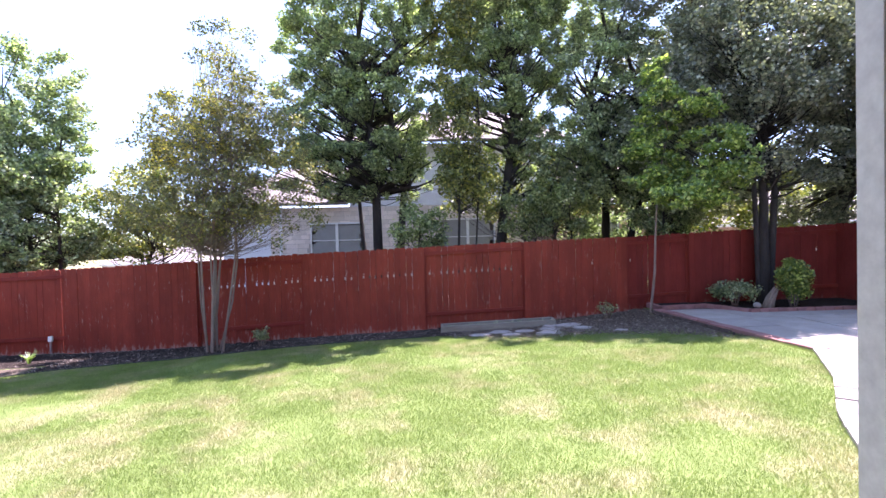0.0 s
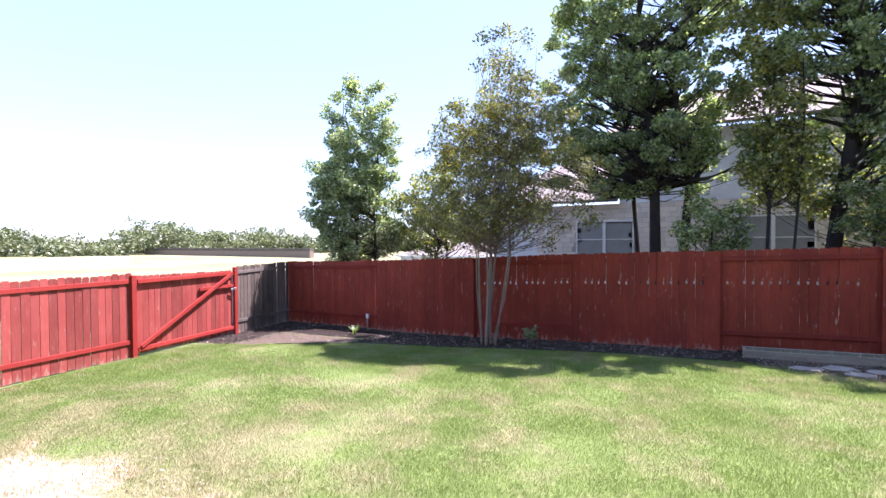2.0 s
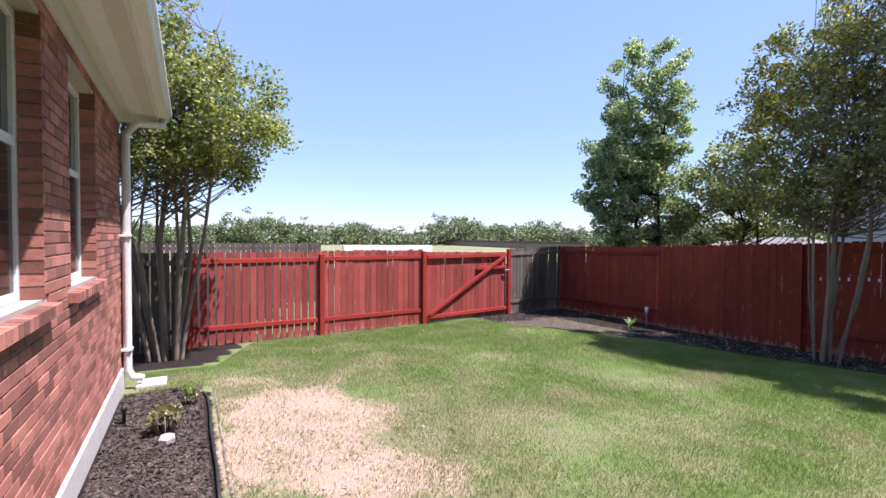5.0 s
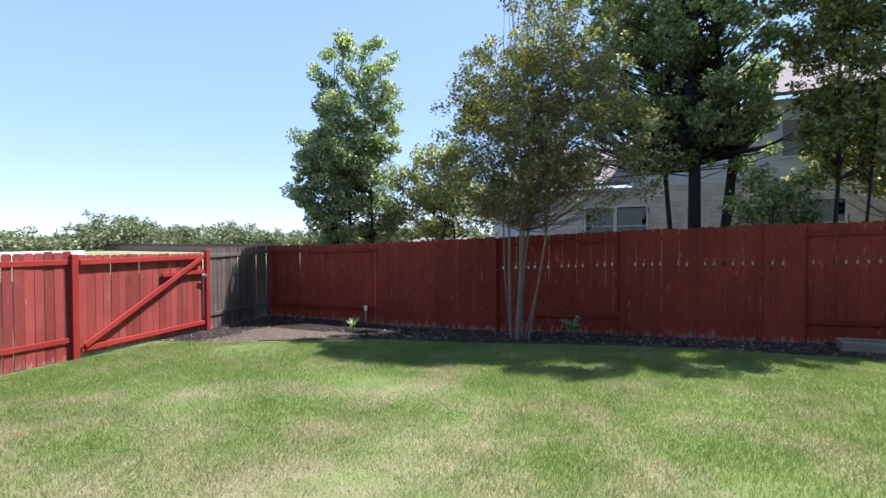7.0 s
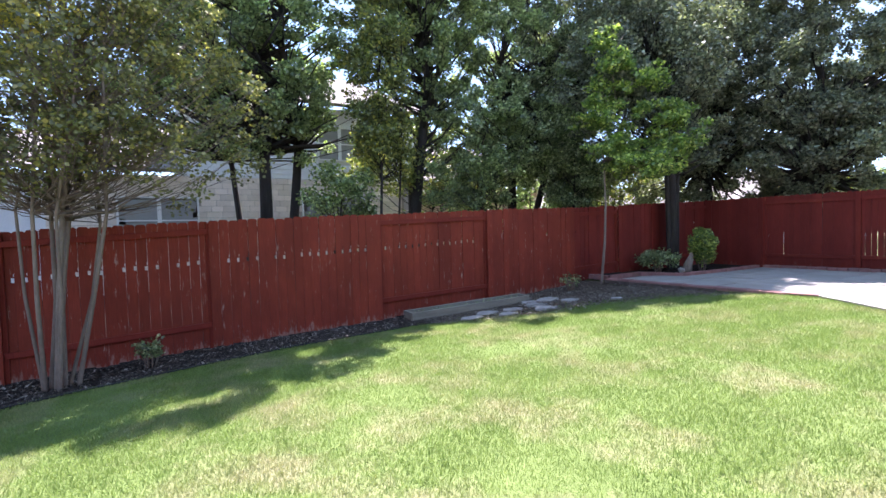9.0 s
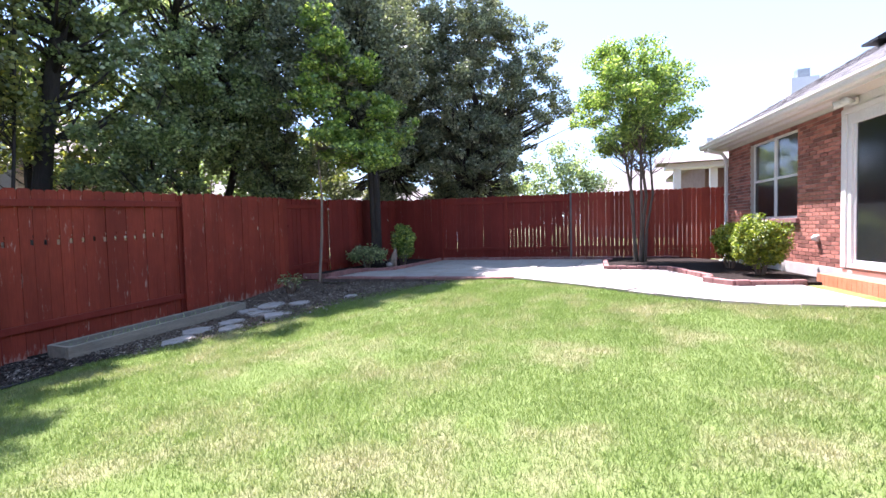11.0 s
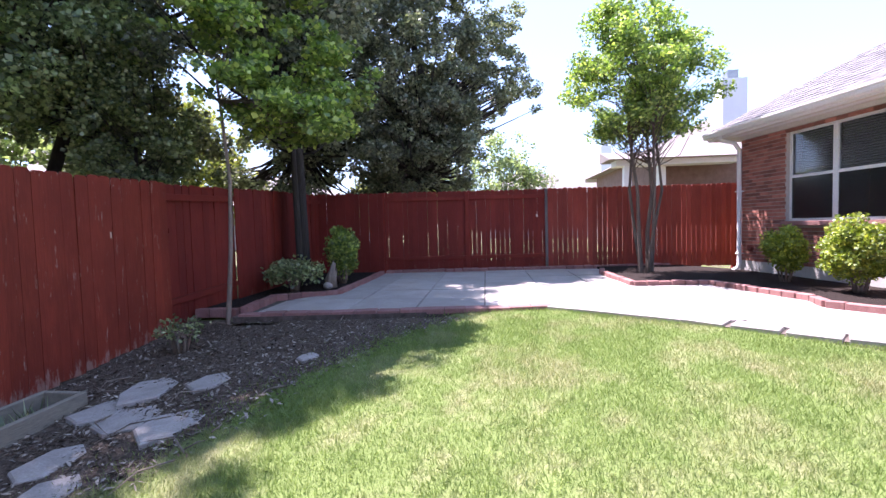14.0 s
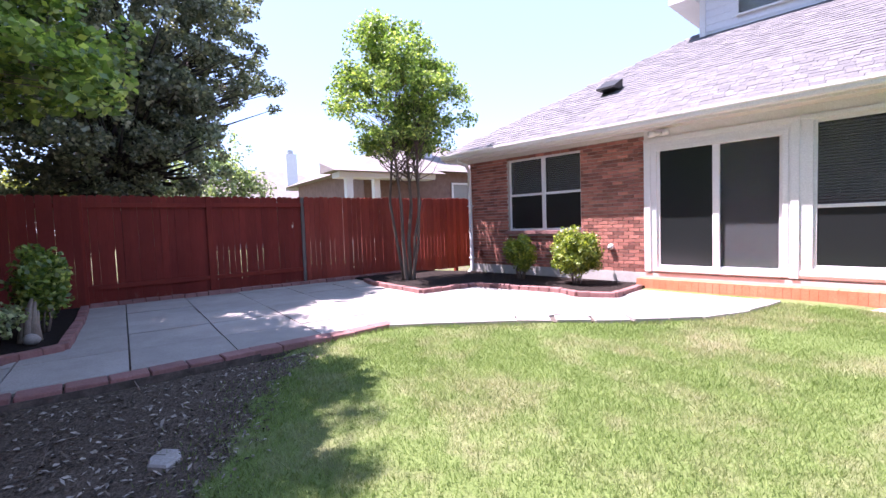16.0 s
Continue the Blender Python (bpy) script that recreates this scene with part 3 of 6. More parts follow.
# the open doorway by which one leaves the house
dw = thing("door_opening", -0.7, WY, 0.06, "white painted frame of an open back doorway", "door", kind="structure")
for nm, lo, hi in (("jamb", (DOOR_W[1] + 0.70, -0.14, 0), (DOOR_W[1] + 0.82, 0.02, 2.30)), ("jamb", (DOOR_W[0] + 0.70, -0.14, 0), (DOOR_W[0] + 0.77, 0.02, 2.23)), ("head", (DOOR_W[0] + 0.77, -0.14, 2.16), (DOOR_W[1] + 0.70, 0.02, 2.23))):
    boxpart(nm, lo, hi, M["white"], dw, 0.004)

# soffit, fascia, gutters and downpipes
soff = thing("eaves", label="cream boxed eaves along the west wall", category="eaves", kind="structure")
soff_e = thing("eaves", label="cream boxed eaves over the windows and sliding door", category="eaves", kind="structure")
XW, XE = WX - 0.48, EX + 0.5
YWE, YEE = WY + OVER, EY + OVER
for nm, lo, hi, m in (("soffit", (XW, WY - 0.012, EAVE_W), (JX, YWE, EAVE_W + 0.02), "cream"), ("soffit", (JE, EY - 0.012, EAVE), (XE, YEE, EAVE + 0.02), "cream"),
                      ("soffit", (XW, -9, EAVE_W), (WX, WY - 0.013, EAVE_W + 0.02), "cream"), ("soffit", (EX, -9, EAVE), (XE, EY - 0.013, EAVE + 0.02), "cream"),
                      ("frieze_board", (WX, WY + 0.004, EAVE_W - 0.14), (DOOR_W[0], WY + 0.028, EAVE_W - 0.003), "cream"),
                      ("frieze_board", (WHITE_X, EY + 0.004, EAVE - 0.07), (EX, EY + 0.028, EAVE - 0.003), "cream"),
                      ("fascia", (XW, YWE, EAVE_W - 0.01), (JX, YWE + 0.02, EAVE_W + 0.17), "white"), ("fascia", (JE, YEE, EAVE - 0.01), (XE, YEE + 0.02, EAVE + 0.17), "white"),
                      ("fascia", (XW - 0.02, -9, EAVE_W - 0.01), (XW, YWE + 0.02, EAVE_W + 0.17), "white"), ("fascia", (XE, -9, EAVE - 0.01), (XE + 0.02, YEE + 0.02, EAVE + 0.17), "white")):
    boxpart(nm, lo, hi, M[m], soff_e if lo[0] > 1.0 else soff)
# perforated vent strip in the soffit
boxpart("soffit_vent", (XW + 0.3, WY + 0.10, EAVE_W - 0.004), (-1.7, WY + 0.22, EAVE_W), M["siding"], soff, label="perforated vent strip")
boxpart("soffit_vent", (5.0, EY + 0.10, EAVE - 0.004), (EX, EY + 0.22, EAVE), M["siding"], soff_e, label="perforated vent strip")


def gutter(x0, x1, y, z):
    """An open gutter with a stepped front."""
    prof = [(0, 0.0), (0.085, 0.0), (0.10, 0.02), (0.105, 0.06), (0.125, 0.085), (0.125, 0.12), (0.118, 0.12), (0.112, 0.09), (0.09, 0.06), (0.085, 0.012), (0.01, 0.012), (0.01, 0.12), (0, 0.12)]
    bm = bmesh.new()
    a = [bm.verts.new((x0, y + p, z + q)) for p, q in prof]
    b = [bm.verts.new((x1, y + p, z + q)) for p, q in prof]
    k = len(prof)
    for i in range(k):
        bm.faces.new((a[i], a[(i + 1) % k], b[(i + 1) % k], b[i]))
    bm.faces.new(a)
    bm.faces.new(list(reversed(b)))
    g = part("gutter", bm, M["white"])
    return tagged(g, "white metal gutter under the roof edge", "gutter", kind="structure")


gutter(XW - 0.02, JX, YWE + 0.021, EAVE_W + 0.03)
gutter_e = gutter(JE, XE + 0.02, YEE + 0.021, EAVE + 0.03)


def downpipe(x, y, z_foot, outx, wally, toward, ev):
    """A white square pipe down the corner, with an offset to the gutter and a shoe."""
    d = thing("downpipe", x, wally, z_foot, "white metal downpipe on the house corner", "downpipe", "downpipes", "structure")
    pts = [Vector((outx - x, OVER + 0.06, ev + 0.03 - z_foot)), Vector((outx - x, OVER + 0.05, ev - 0.05 - z_foot)), Vector((0, 0.16, ev - 0.12 - z_foot)), Vector((0, 0.06, ev - 0.26 - z_foot)), Vector((0, 0.055, 0.14)), Vector((0, 0.10, 0.05)), Vector((toward * 0.02, 0.2, 0.03))]
    v, f = [], []
    tube(v, f, pts, [0.042] * len(pts), 8)
    mesh_object("pipe", v, f, M["white"], d, True)
    for z in (0.35, 1.6):
        boxpart("strap", (-0.06, 0.0, z), (0.06, 0.105, z + 0.025), M["white"], d)
    return d


downpipe(WX + 0.03, WY, -0.36, WX - 0.30, WY, 1, EAVE_W)
pipe_e = downpipe(EX - 0.03, EY, -0.20, EX + 0.05, EY, -1, EAVE)
boxpart("splash_block", (-7.55, WY + 0.13, -0.46), (-7.25, WY + 0.42, -0.395), M["concrete"], None, 0.01)
tagged(bpy.data.objects["splash_block"], "pale concrete splash block under the downpipe", "splash block")

# window sills of bricks on edge
for a, b_ in W_WIN:
    s = thing("window_ledge", (a + b_) / 2, WY, W_SILL - 0.09, "sloping ledge of bricks on edge under a window", "window ledge", "ledges of the west wall", "structure")
    n_b = 15
    w_b = (b_ - a + 0.16) / n_b
    me = None
    for i in range(n_b):
        x = -(b_ - a) / 2 - 0.08 + i * w_b
        bm = bmesh.new()
        box(bm, (0.005, -0.20, 0.0), (w_b - 0.005, 0.055, 0.085))
        for v in bm.verts:
            if v.co.y > 0 and v.co.z > 0.05:
                v.co.z -= 0.025
        if me is None:
            o = part("brick", bm, M["brick"], s)
            me = o.data
        else:
            bm.free()
            o = new("brick", me)
            o.parent = s
        o.location = (x, 0, 0)
ledge_e = s = thing("window_ledge", 7.25, EY, 0.72, "red ledge of bricks on edge under a window", "window ledge", "ledges of the east wall", "structure")
boxpart("brick_ledge", (-0.98, -0.1, 0), (0.98, 0.05, 0.08), M["paver_red"], s, 0.006)

# stoop under the sliding door and window
st = thing("stoop", 3.2, EY, -0.33, "low stoop of orange painted bricks with a pale concrete edge", "stoop", kind="structure")
for i in range(35):
    x = 1.6 - 3.2 + i * 0.1
    o = boxpart("brick", (x + 0.001, 0.03, 0.10), (x + 0.099, 0.34, 0.285), M["step_red"], st, 0.002) if i == 0 else new("brick", me2)
    if i == 0:
        me2 = o.data
        base_x = x
    else:
        o.parent = st
        o.location = (x - base_x, 0, 0)
boxpart("stoop_edge", (1.6 - 3.2, 0.025, -0.1), (1.98, 0.62, 0.095), M["step_edge"], st, 0.012)

# outdoor lamp over the door, tap box on the wall
lamp = thing("flood_light", 4.74, EY + 0.051, 2.42, "white twin floodlight over the sliding door", "lamp")
boxpart("base", (-0.06, 0, -0.04), (0.06, 0.03, 0.04), M["white"], lamp, 0.008)
for sx in (-1, 1):
    v, f = [], []
    tube(v, f, [Vector((0.0, 0.03, 0)), Vector((sx * 0.05, 0.09, 0.0)), Vector((sx * 0.10, 0.16, -0.01)), Vector((sx * 0.13, 0.22, -0.02))], [0.015, 0.03, 0.05, 0.058], 12)
    mesh_object("lamp_head", v, f, M["frosted"], lamp, True)
tap = thing("hose_tap", 9.0, EY, 0.28, "dark round hose tap cover on the brick wall", "tap")
v, f = [], []
tube(v, f, [Vector((0, 0, 0)), Vector((0, 0.05, 0)), Vector((0, 0.09, -0.01))], [0.07, 0.065, 0.03], 12)
mesh_object("cover", v, f, M["red_dark"], tap, True)
tap2 = thing("vent_cover", 5.72, EY, 0.47, "white round vent cover on the brick wall", "vent")
v, f = [], []
tube(v, f, [Vector((0, 0, 0)), Vector((0, 0.04, 0)), Vector((0, 0.08, -0.01))], [0.06, 0.055, 0.04], 12)
mesh_object("cover", v, f, M["cream"], tap2, True)

# ---- roof ----
roof_w = thing("roof", label="hipped roof of grey shingles over the west wall", category="roof", kind="structure")
roof = thing("roof", label="low hipped roof of grey shingles", category="roof", kind="structure")
RB = EAVE + 0.15
RBW = EAVE_W + 0.15
D = 6.2


def quad(name, pts, m, parent, thick=0.03):
    n_ = (Vector(pts[1]) - Vector(pts[0])).cross(Vector(pts[2]) - Vector(pts[1])).normalized() * thick
    vs = [Vector(p) for p in pts] + [Vector(p) - n_ for p in pts]
    k = len(pts)
    fs = [tuple(range(k)), tuple(reversed(range(k, 2 * k)))] + [(i, i + k, (i + 1) % k + k, (i + 1) % k) for i in range(k)]
    return mesh_object(name, vs, fs, m, parent)


y_e, y_w, x_e, x_w = YEE + 0.06, YWE + 0.06, XE + 0.06, XW - 0.06
quad("roof_slope", [(JE, y_e, RB), (x_e, y_e, RB), (x_e - D, y_e - D, RB + SLOPE * D), (JE, y_e - D, RB + SLOPE * D)][::-1], M["shingle_far"], roof)
quad("roof_slope", [(x_e, y_e, RB), (x_e, -12, RB), (x_e - D, -12 + D, RB + SLOPE * D), (x_e - D, y_e - D, RB + SLOPE * D)][::-1], M["shingle_far"], roof)
quad("roof_slope", [(x_w, y_w, RBW), (JX, y_w, RBW), (JX, y_w - D, RBW + SLOPE * D), (x_w + D, y_w - D, RBW + SLOPE * D)][::-1], M["shingle_far"], roof_w)
quad("roof_slope", [(x_w, -12, RBW), (x_w, y_w, RBW), (x_w + D, y_w - D, RBW + SLOPE * D), (x_w + D, -12 + D, RBW + SLOPE * D)][::-1], M["shingle_far"], roof_w)
# upper storey with white boards
up_y = y_e - 4.05
up_z = RB + SLOPE * 4.05
upper = thing("upper_storey", label="upper storey of white lap boards with a window", category="house", kind="structure")
for i in range(18):
    z = up_z - 0.25 + i * 0.16
    bm = bmesh.new()
    bm.faces.new([bm.verts.new(p) for p in ((-3.0, up_y + 0.012, z), (5.32, up_y + 0.012, z), (5.32, up_y, z + 0.16), (-3.0, up_y, z + 0.16))])
    bm.faces.new([bm.verts.new(p) for p in ((-3.0, up_y, z), (5.32, up_y, z), (5.32, up_y + 0.012, z), (-3.0, up_y + 0.012, z))])
    part("board", bm, M["siding"], upper)
boxpart("core", (-3.0, up_y - 6, up_z - 1.0), (5.32, up_y - 0.004, up_z + 2.6), M["siding"], upper)
boxpart("corner_board", (5.22, up_y + 0.013, up_z - 0.2), (5.34, up_y + 0.03, up_z + 2.6), M["white"], upper)
boxpart("upper_eaves", (-3.4, up_y + 0.031, up_z + 1.25), (6.0, up_y + 0.55, up_z + 1.40), M["white"], upper)
quad("upper_roof", [(-3.4, up_y + 0.6, up_z + 1.5), (5.95, up_y + 0.6, up_z + 1.5), (5.95, up_y - 3, up_z + 3.6), (-3.4, up_y - 3, up_z + 3.6)][::-1], M["shingle_far"], upper)
boxpart("side_eaves", (5.345, up_y - 6.0, up_z + 0.75), (5.85, up_y + 0.50, up_z + 0.90), M["white"], upper)
uw = window("window", 2.9, 4.60, up_z + 0.22, up_z + 1.25, up_y + 0.10, 1, None, True, label="upper white framed window with blinds", deep=0.03)
rv = thing("roof_vent", 6.35, 0.05, RB + SLOPE * 1.86, "dark square metal roof vent", "vent")
bm = bmesh.new()
box(bm, (-0.2, -0.2, -0.05), (0.2, 0.18, 0.09))
for v_ in bm.verts:
    if v_.co.z > 0:
        v_.co.z += -0.55 * v_.co.y
part("vent_hood", bm, M["plastic"], rv)
turned(wall_e, room_e, win_e, win_w4, sd, soff_e, gutter_e, pipe_e, ledge_e, st, lamp, tap, tap2, roof, upper, uw, rv)

# ---- patio ----
patio = thing("pavement", label="patio of large pale slabs with red edging pavers", category="patio", kind="structure")
slab("bedding", PATIO, PATIO_Z - 0.10, PATIO_Z - 0.022, M["mulch_chip"], patio)
sx, sy = 0.92, 0.92
rs = random.Random(5)


def clip_poly(poly, lo, hi):
    """The outline cut to a rectangle."""
    def cut(p, axis, v, keep_less):
        out = []
        for i in range(len(p)):
            a, b = p[i - 1], p[i]
            ina = (a[axis] <= v) == keep_less or a[axis] == v
            inb = (b[axis] <= v) == keep_less or b[axis] == v
            if ina != inb:
                t = (v - a[axis]) / (b[axis] - a[axis])
                out.append((a[0] + t * (b[0] - a[0]), a[1] + t * (b[1] - a[1])))
            if inb:
                out.append(b)
        return out
    for axis, v, less in ((0, lo[0], False), (0, hi[0], True), (1, lo[1], False), (1, hi[1], True)):
        if poly:
            poly = cut(poly, axis, v, less)
    return poly


def area(p):
    return abs(sum(p[i - 1][0] * p[i][1] - p[i][0] * p[i - 1][1] for i in range(len(p)))) / 2


INNER = [(5.22, 9.55), (5.39, 7.6), (5.60, 5.65), (4.72, 4.26), (3.80, 3.22), (3.35, 2.54), (3.18, 1.88), (3.15, 1.0), (9.3, 1.95), (10.45, 3.2), (10.15, 8.85), (7.0, 8.85), (6.2, 9.55)]
for i in range(9):
    for j in range(10):
        lo = (2.6 + i * sx + 0.007, 0.98 + j * sy + 0.007)
        hi = (2.6 + (i + 1) * sx - 0.007, 0.98 + (j + 1) * sy - 0.007)
        p = clip_poly(list(INNER), lo, hi)
        if len(p) > 2 and area(p) > 0.02:
            dz = rs.uniform(-0.006, 0.006)
            slab("slab", p, PATIO_Z - 0.06, PATIO_Z + dz, M["slab"], patio, bevel=0.004)


def paver_row(path, z, width, length, material, parent, height=0.07, lift=0.0):
    """Edging pavers laid end to end along a line."""
    me_ = None
    for (xa, ya), (xb, yb) in zip(path, path[1:]):
        d = math.hypot(xb - xa, yb - ya)
        k = max(1, round(d / length))
        ang = math.degrees(math.atan2(yb - ya, xb - xa))
        for i in range(k):
            t = (i + 0.5) / k
            if me_ is None:
                bm = bmesh.new()
                box(bm, (-length / 2 + 0.006, -width / 2, -height), (length / 2 - 0.006, width / 2, 0), 0.008)
                o = part("paver", bm, material, parent)
                me_ = o.data
            else:
                o = new("paver", me_)
                o.parent = parent
            o.matrix_basis = pose(xa + t * (xb - xa) + rs.uniform(-0.006, 0.006), ya + t * (yb - ya) + rs.uniform(-0.006, 0.006), z + lift + rs.uniform(-0.006, 0.006), rs.uniform(-1, 1), rs.uniform(-1, 1), ang + rs.uniform(-1.5, 1.5))


paver_row([(5.11, 9.7), (5.28, 7.6), (5.50, 5.62)], PATIO_Z + 0.012, 0.20, 0.30, M["paver_red"], patio)
paver_row([(5.49, 5.62), (4.62, 4.33), (3.7, 3.28), (3.25, 2.6), (3.07, 1.9), (3.05, 1.0)], PATIO_Z + 0.008, 0.26, 0.42, M["slab"], patio)

beds = thing("bed_edging", label="raised edging of small red pavers round the planting beds", category="edging", kind="structure")
paver_row([(5.25, 9.72), (6.35, 9.80), (6.75, 8.92), (8.6, 8.88), (10.0, 8.9)], PATIO_Z + 0.075, 0.11, 0.20, M["paver_red"], beds, 0.12)
paver_row([(5.24, 9.80), (5.22, 10.36)], PATIO_Z + 0.06, 0.11, 0.20, M["paver_red"], beds, 0.12)
paver_row([(10.18, 8.85), (10.52, 3.6), (10.6, 2.2)], PATIO_Z + 0.07, 0.11, 0.20, M["paver_red"], beds, 0.12)
paver_row([(9.75, 3.95), (9.2, 4.08), (7.3, 4.03), (7.33, 2.80), (5.6, 2.34), (5.15, 2.47), (4.72, 2.15), (4.92, 1.20)], PATIO_Z + 0.075, 0.11, 0.20, M["paver_red"], beds, 0.12)
# soil of the beds
SE_BED = [(9.75, 3.9), (9.2, 4.03), (7.35, 3.98), (7.38, 2.76), (5.6, 2.29), (5.15, 2.42), (4.77, 2.13), (5.0, 0.68), (9.3, 1.33), (10.5, 2.0), (10.45, 3.9)]
NE_BED = [(5.3, 9.75), (6.38, 9.83), (6.8, 8.98), (10.1, 8.95), (10.15, 10.38), (5.3, 10.38)]
for nm, poly in (("bed_soil", SE_BED), ("bed_soil", NE_BED)):
    o = slab(nm, poly, PATIO_Z - 0.08, PATIO_Z + 0.035, M["ground"])
    o.data.color_attributes.new("cover", "FLOAT_COLOR", "POINT").data.foreach_set("color", np.array([(1, 0, 0, 1)] * len(o.data.vertices), dtype=np.float32).ravel())
    tagged(o, "dark mulch in a planting bed edged with red pavers", "planting bed", "", "structure")

# ---- fences ----
NX = [-12.35, -8.69, -5.68, -3.185, -0.295, 2.135, 4.684, 6.25, 8.3, 10.2]
NTOPX = [-12.35, -8.69, -5.68, -3.185, -0.295, 2.135, 4.684, 6.25, 10.2]
NTOPZ = [0.98, 1.06, 1.175, 1.285, 1.375, 1.45, 1.50, 1.56, 1.70]
N_STYLE = "RBRBRBRBR"


def picket_mesh(w, h, t=0.017, ears=True, notch=0.0, slim=0.0):
    """A dog-eared board standing on its foot."""
    e = 0.025 if ears else 0.0
    out = [(-w / 2, 0), (w / 2, 0), (w / 2, h - e), (w / 2 - e, h), (-w / 2 + e, h), (-w / 2, h - e)]
    if notch:
        out = out[:2] + [(w / 2, notch), (w / 2 - 0.036, notch + 0.004), (w / 2 - 0.036, notch + 0.066), (w / 2, notch + 0.065), (w / 2, notch + 0.085), (w / 2 - 0.010, notch + 0.09), (w / 2 - 0.010, notch + 0.12), (w / 2, notch + 0.13)] + out[2:]
    if slim:
        out = [(-w / 2, 0), (w / 2, 0), (w / 2, h * 0.13), (w / 2 - slim, h * 0.16), (w / 2 - slim * 0.7, h * 0.30), (w / 2 - slim, h * 0.47), (w / 2, h * 0.52)] + out[-4:]
    bm = bmesh.new()
    f = [bm.verts.new((x, 0, z)) for x, z in out]
    b = [bm.verts.new((x, t, z)) for x, z in out]
    bm.faces.new(f)
    bm.faces.new(list(reversed(b)))
    k = len(out)
    for i in range(k):
        bm.faces.new((f[i], b[i], b[(i + 1) % k], f[(i + 1) % k]))
    me = bpy.data.meshes.new("slat")
    bmesh.ops.recalc_face_normals(bm, faces=bm.faces)
    bm.to_mesh(me)
    bm.free()
    return me


def beam(name, a, b, w, h, material, parent):
    """A straight timber from a to b, w deep and h high."""
    a, b = Vector(a), Vector(b)
    d = b - a
    L = d.length
    bm = bmesh.new()
    box(bm, (0, -w / 2, -h / 2), (L, w / 2, h / 2), 0.004)
    material = {M["red_dark"]: M["rail"], M["red_sunlit"]: M["rail"], M["grey_wood"]: M["rail_grey"], M["red_faded"]: M["red_post"]}.get(material, material)
    o = part(name, bm, material, parent)
    o.matrix_basis = Matrix.Translation(a) @ pose(0, 0, 0, 0, 0, math.degrees(math.atan2(d.y, d.x))) @ pose(0, 0, 0, 0, -math.degrees(math.atan2(d.z, math.hypot(d.x, d.y))), 0)
    return o


def fence_run(parent, pts, tops, foot, style, board_mat, rail_mat, rng, pitch=0.142, gap=0.003, gappy=0.0, facing=1, notched=0.0, slimmed=0.0):
    """One bay. R: rails on the near side; B: boards on the near side. facing: which side of the run is near (+1 is its right)."""
    (xa, ya), (xb, yb) = pts
    L = math.hypot(xb - xa, yb - ya)
    ux, uy = (xb - xa) / L, (yb - ya) / L
    nx, ny = (uy * facing, -ux * facing)
    ang = math.degrees(math.atan2(uy, ux))
    k = max(1, round(L / pitch))
    p = L / k
    off = 0.085 if style == "B" else -0.0
    meshes = {}
    for i in range(k):
        t = (i + 0.5) / k
        x, y = xa + t * (xb - xa), ya + t * (yb - ya)
        top = tops[0] + t * (tops[1] - tops[0]) + rng.uniform(-0.012, 0.012)
        z = foot(x, y) + rng.uniform(0.0, 0.03)
        w = p - gap - (rng.uniform(0.004, 0.014) if rng.random() < gappy else 0)
        nt = round((top - z) * 0.66, 2) if rng.random() < notched else 0.0
        sl = rng.choice((0.004, 0.007, 0.012)) if rng.random() < slimmed else 0.0
        key = (round(w, 3), round(top - z, 2), nt, sl)
        if key not in meshes:
            meshes[key] = picket_mesh(w, top - z, notch=nt, slim=sl)
            meshes[key].materials.append(board_mat)
        o = new("slat", meshes[key])
        o.parent = parent
        s = off + rng.uniform(-0.003, 0.003)
        o.matrix_basis = pose(x + nx * s, y + ny * s, z, rng.uniform(-0.3, 0.3), rng.uniform(-0.12, 0.12), ang)
    rail_off = 0.022 if style == "R" else 0.017
    for h in (0.16, 1.0):
        za = foot(xa, ya) + h * (tops[0] - foot(xa, ya)) - (0.17 if h == 1 else -0.05)
        zb = foot(xb, yb) + h * (tops[1] - foot(xb, yb)) - (0.17 if h == 1 else -0.05)
        o1 = rail_off + (0.0 if style == "R" else 0.02)
        beam("rail", (xa + nx * o1, ya + ny * o1, za), (xb + nx * o1, yb + ny * o1, zb), 0.038, 0.085, rail_mat, parent)


def g(x, y):
    return float(ground_z(x, y))


def npt(x):
    return (x, 10.42)


fence_n = thing("fence", label="tall red stained board fence, scuffed and gappy, beside the mulch bed", category="fence", group="garden fences")
rf = random.Random(11)
for i in range(len(NX) - 1):
    a, b_ = NX[i], NX[i + 1]
    ta, tb = np.interp(a, NTOPX, NTOPZ), np.interp(b_, NTOPX, NTOPZ)
    fence_run(fence_n, (npt(a), npt(b_)), (ta, tb), lambda x, y: float(np.interp(x, GX, GN)) - 0.0, N_STYLE[i], M["red"] if i < 6 else M["red_dark"], M["red_dark"], rf, gappy=0.07, notched=0.85 if i in (2, 3, 4) else 0.05)
    if i:
        zf = float(np.interp(a, GX, GN))
        boxpart("post", (a - 0.045, 10.39, zf - 0.2), (a + 0.045, 10.48, ta - 0.03), M["rail"], fence_n, 0.005)

fence_e = thing("fence", label="red stained board fence with light in its gaps, behind the patio", category="fence", group="garden fences")


def ex(y):
    return 10.2 + (10.45 - y) * 0.078


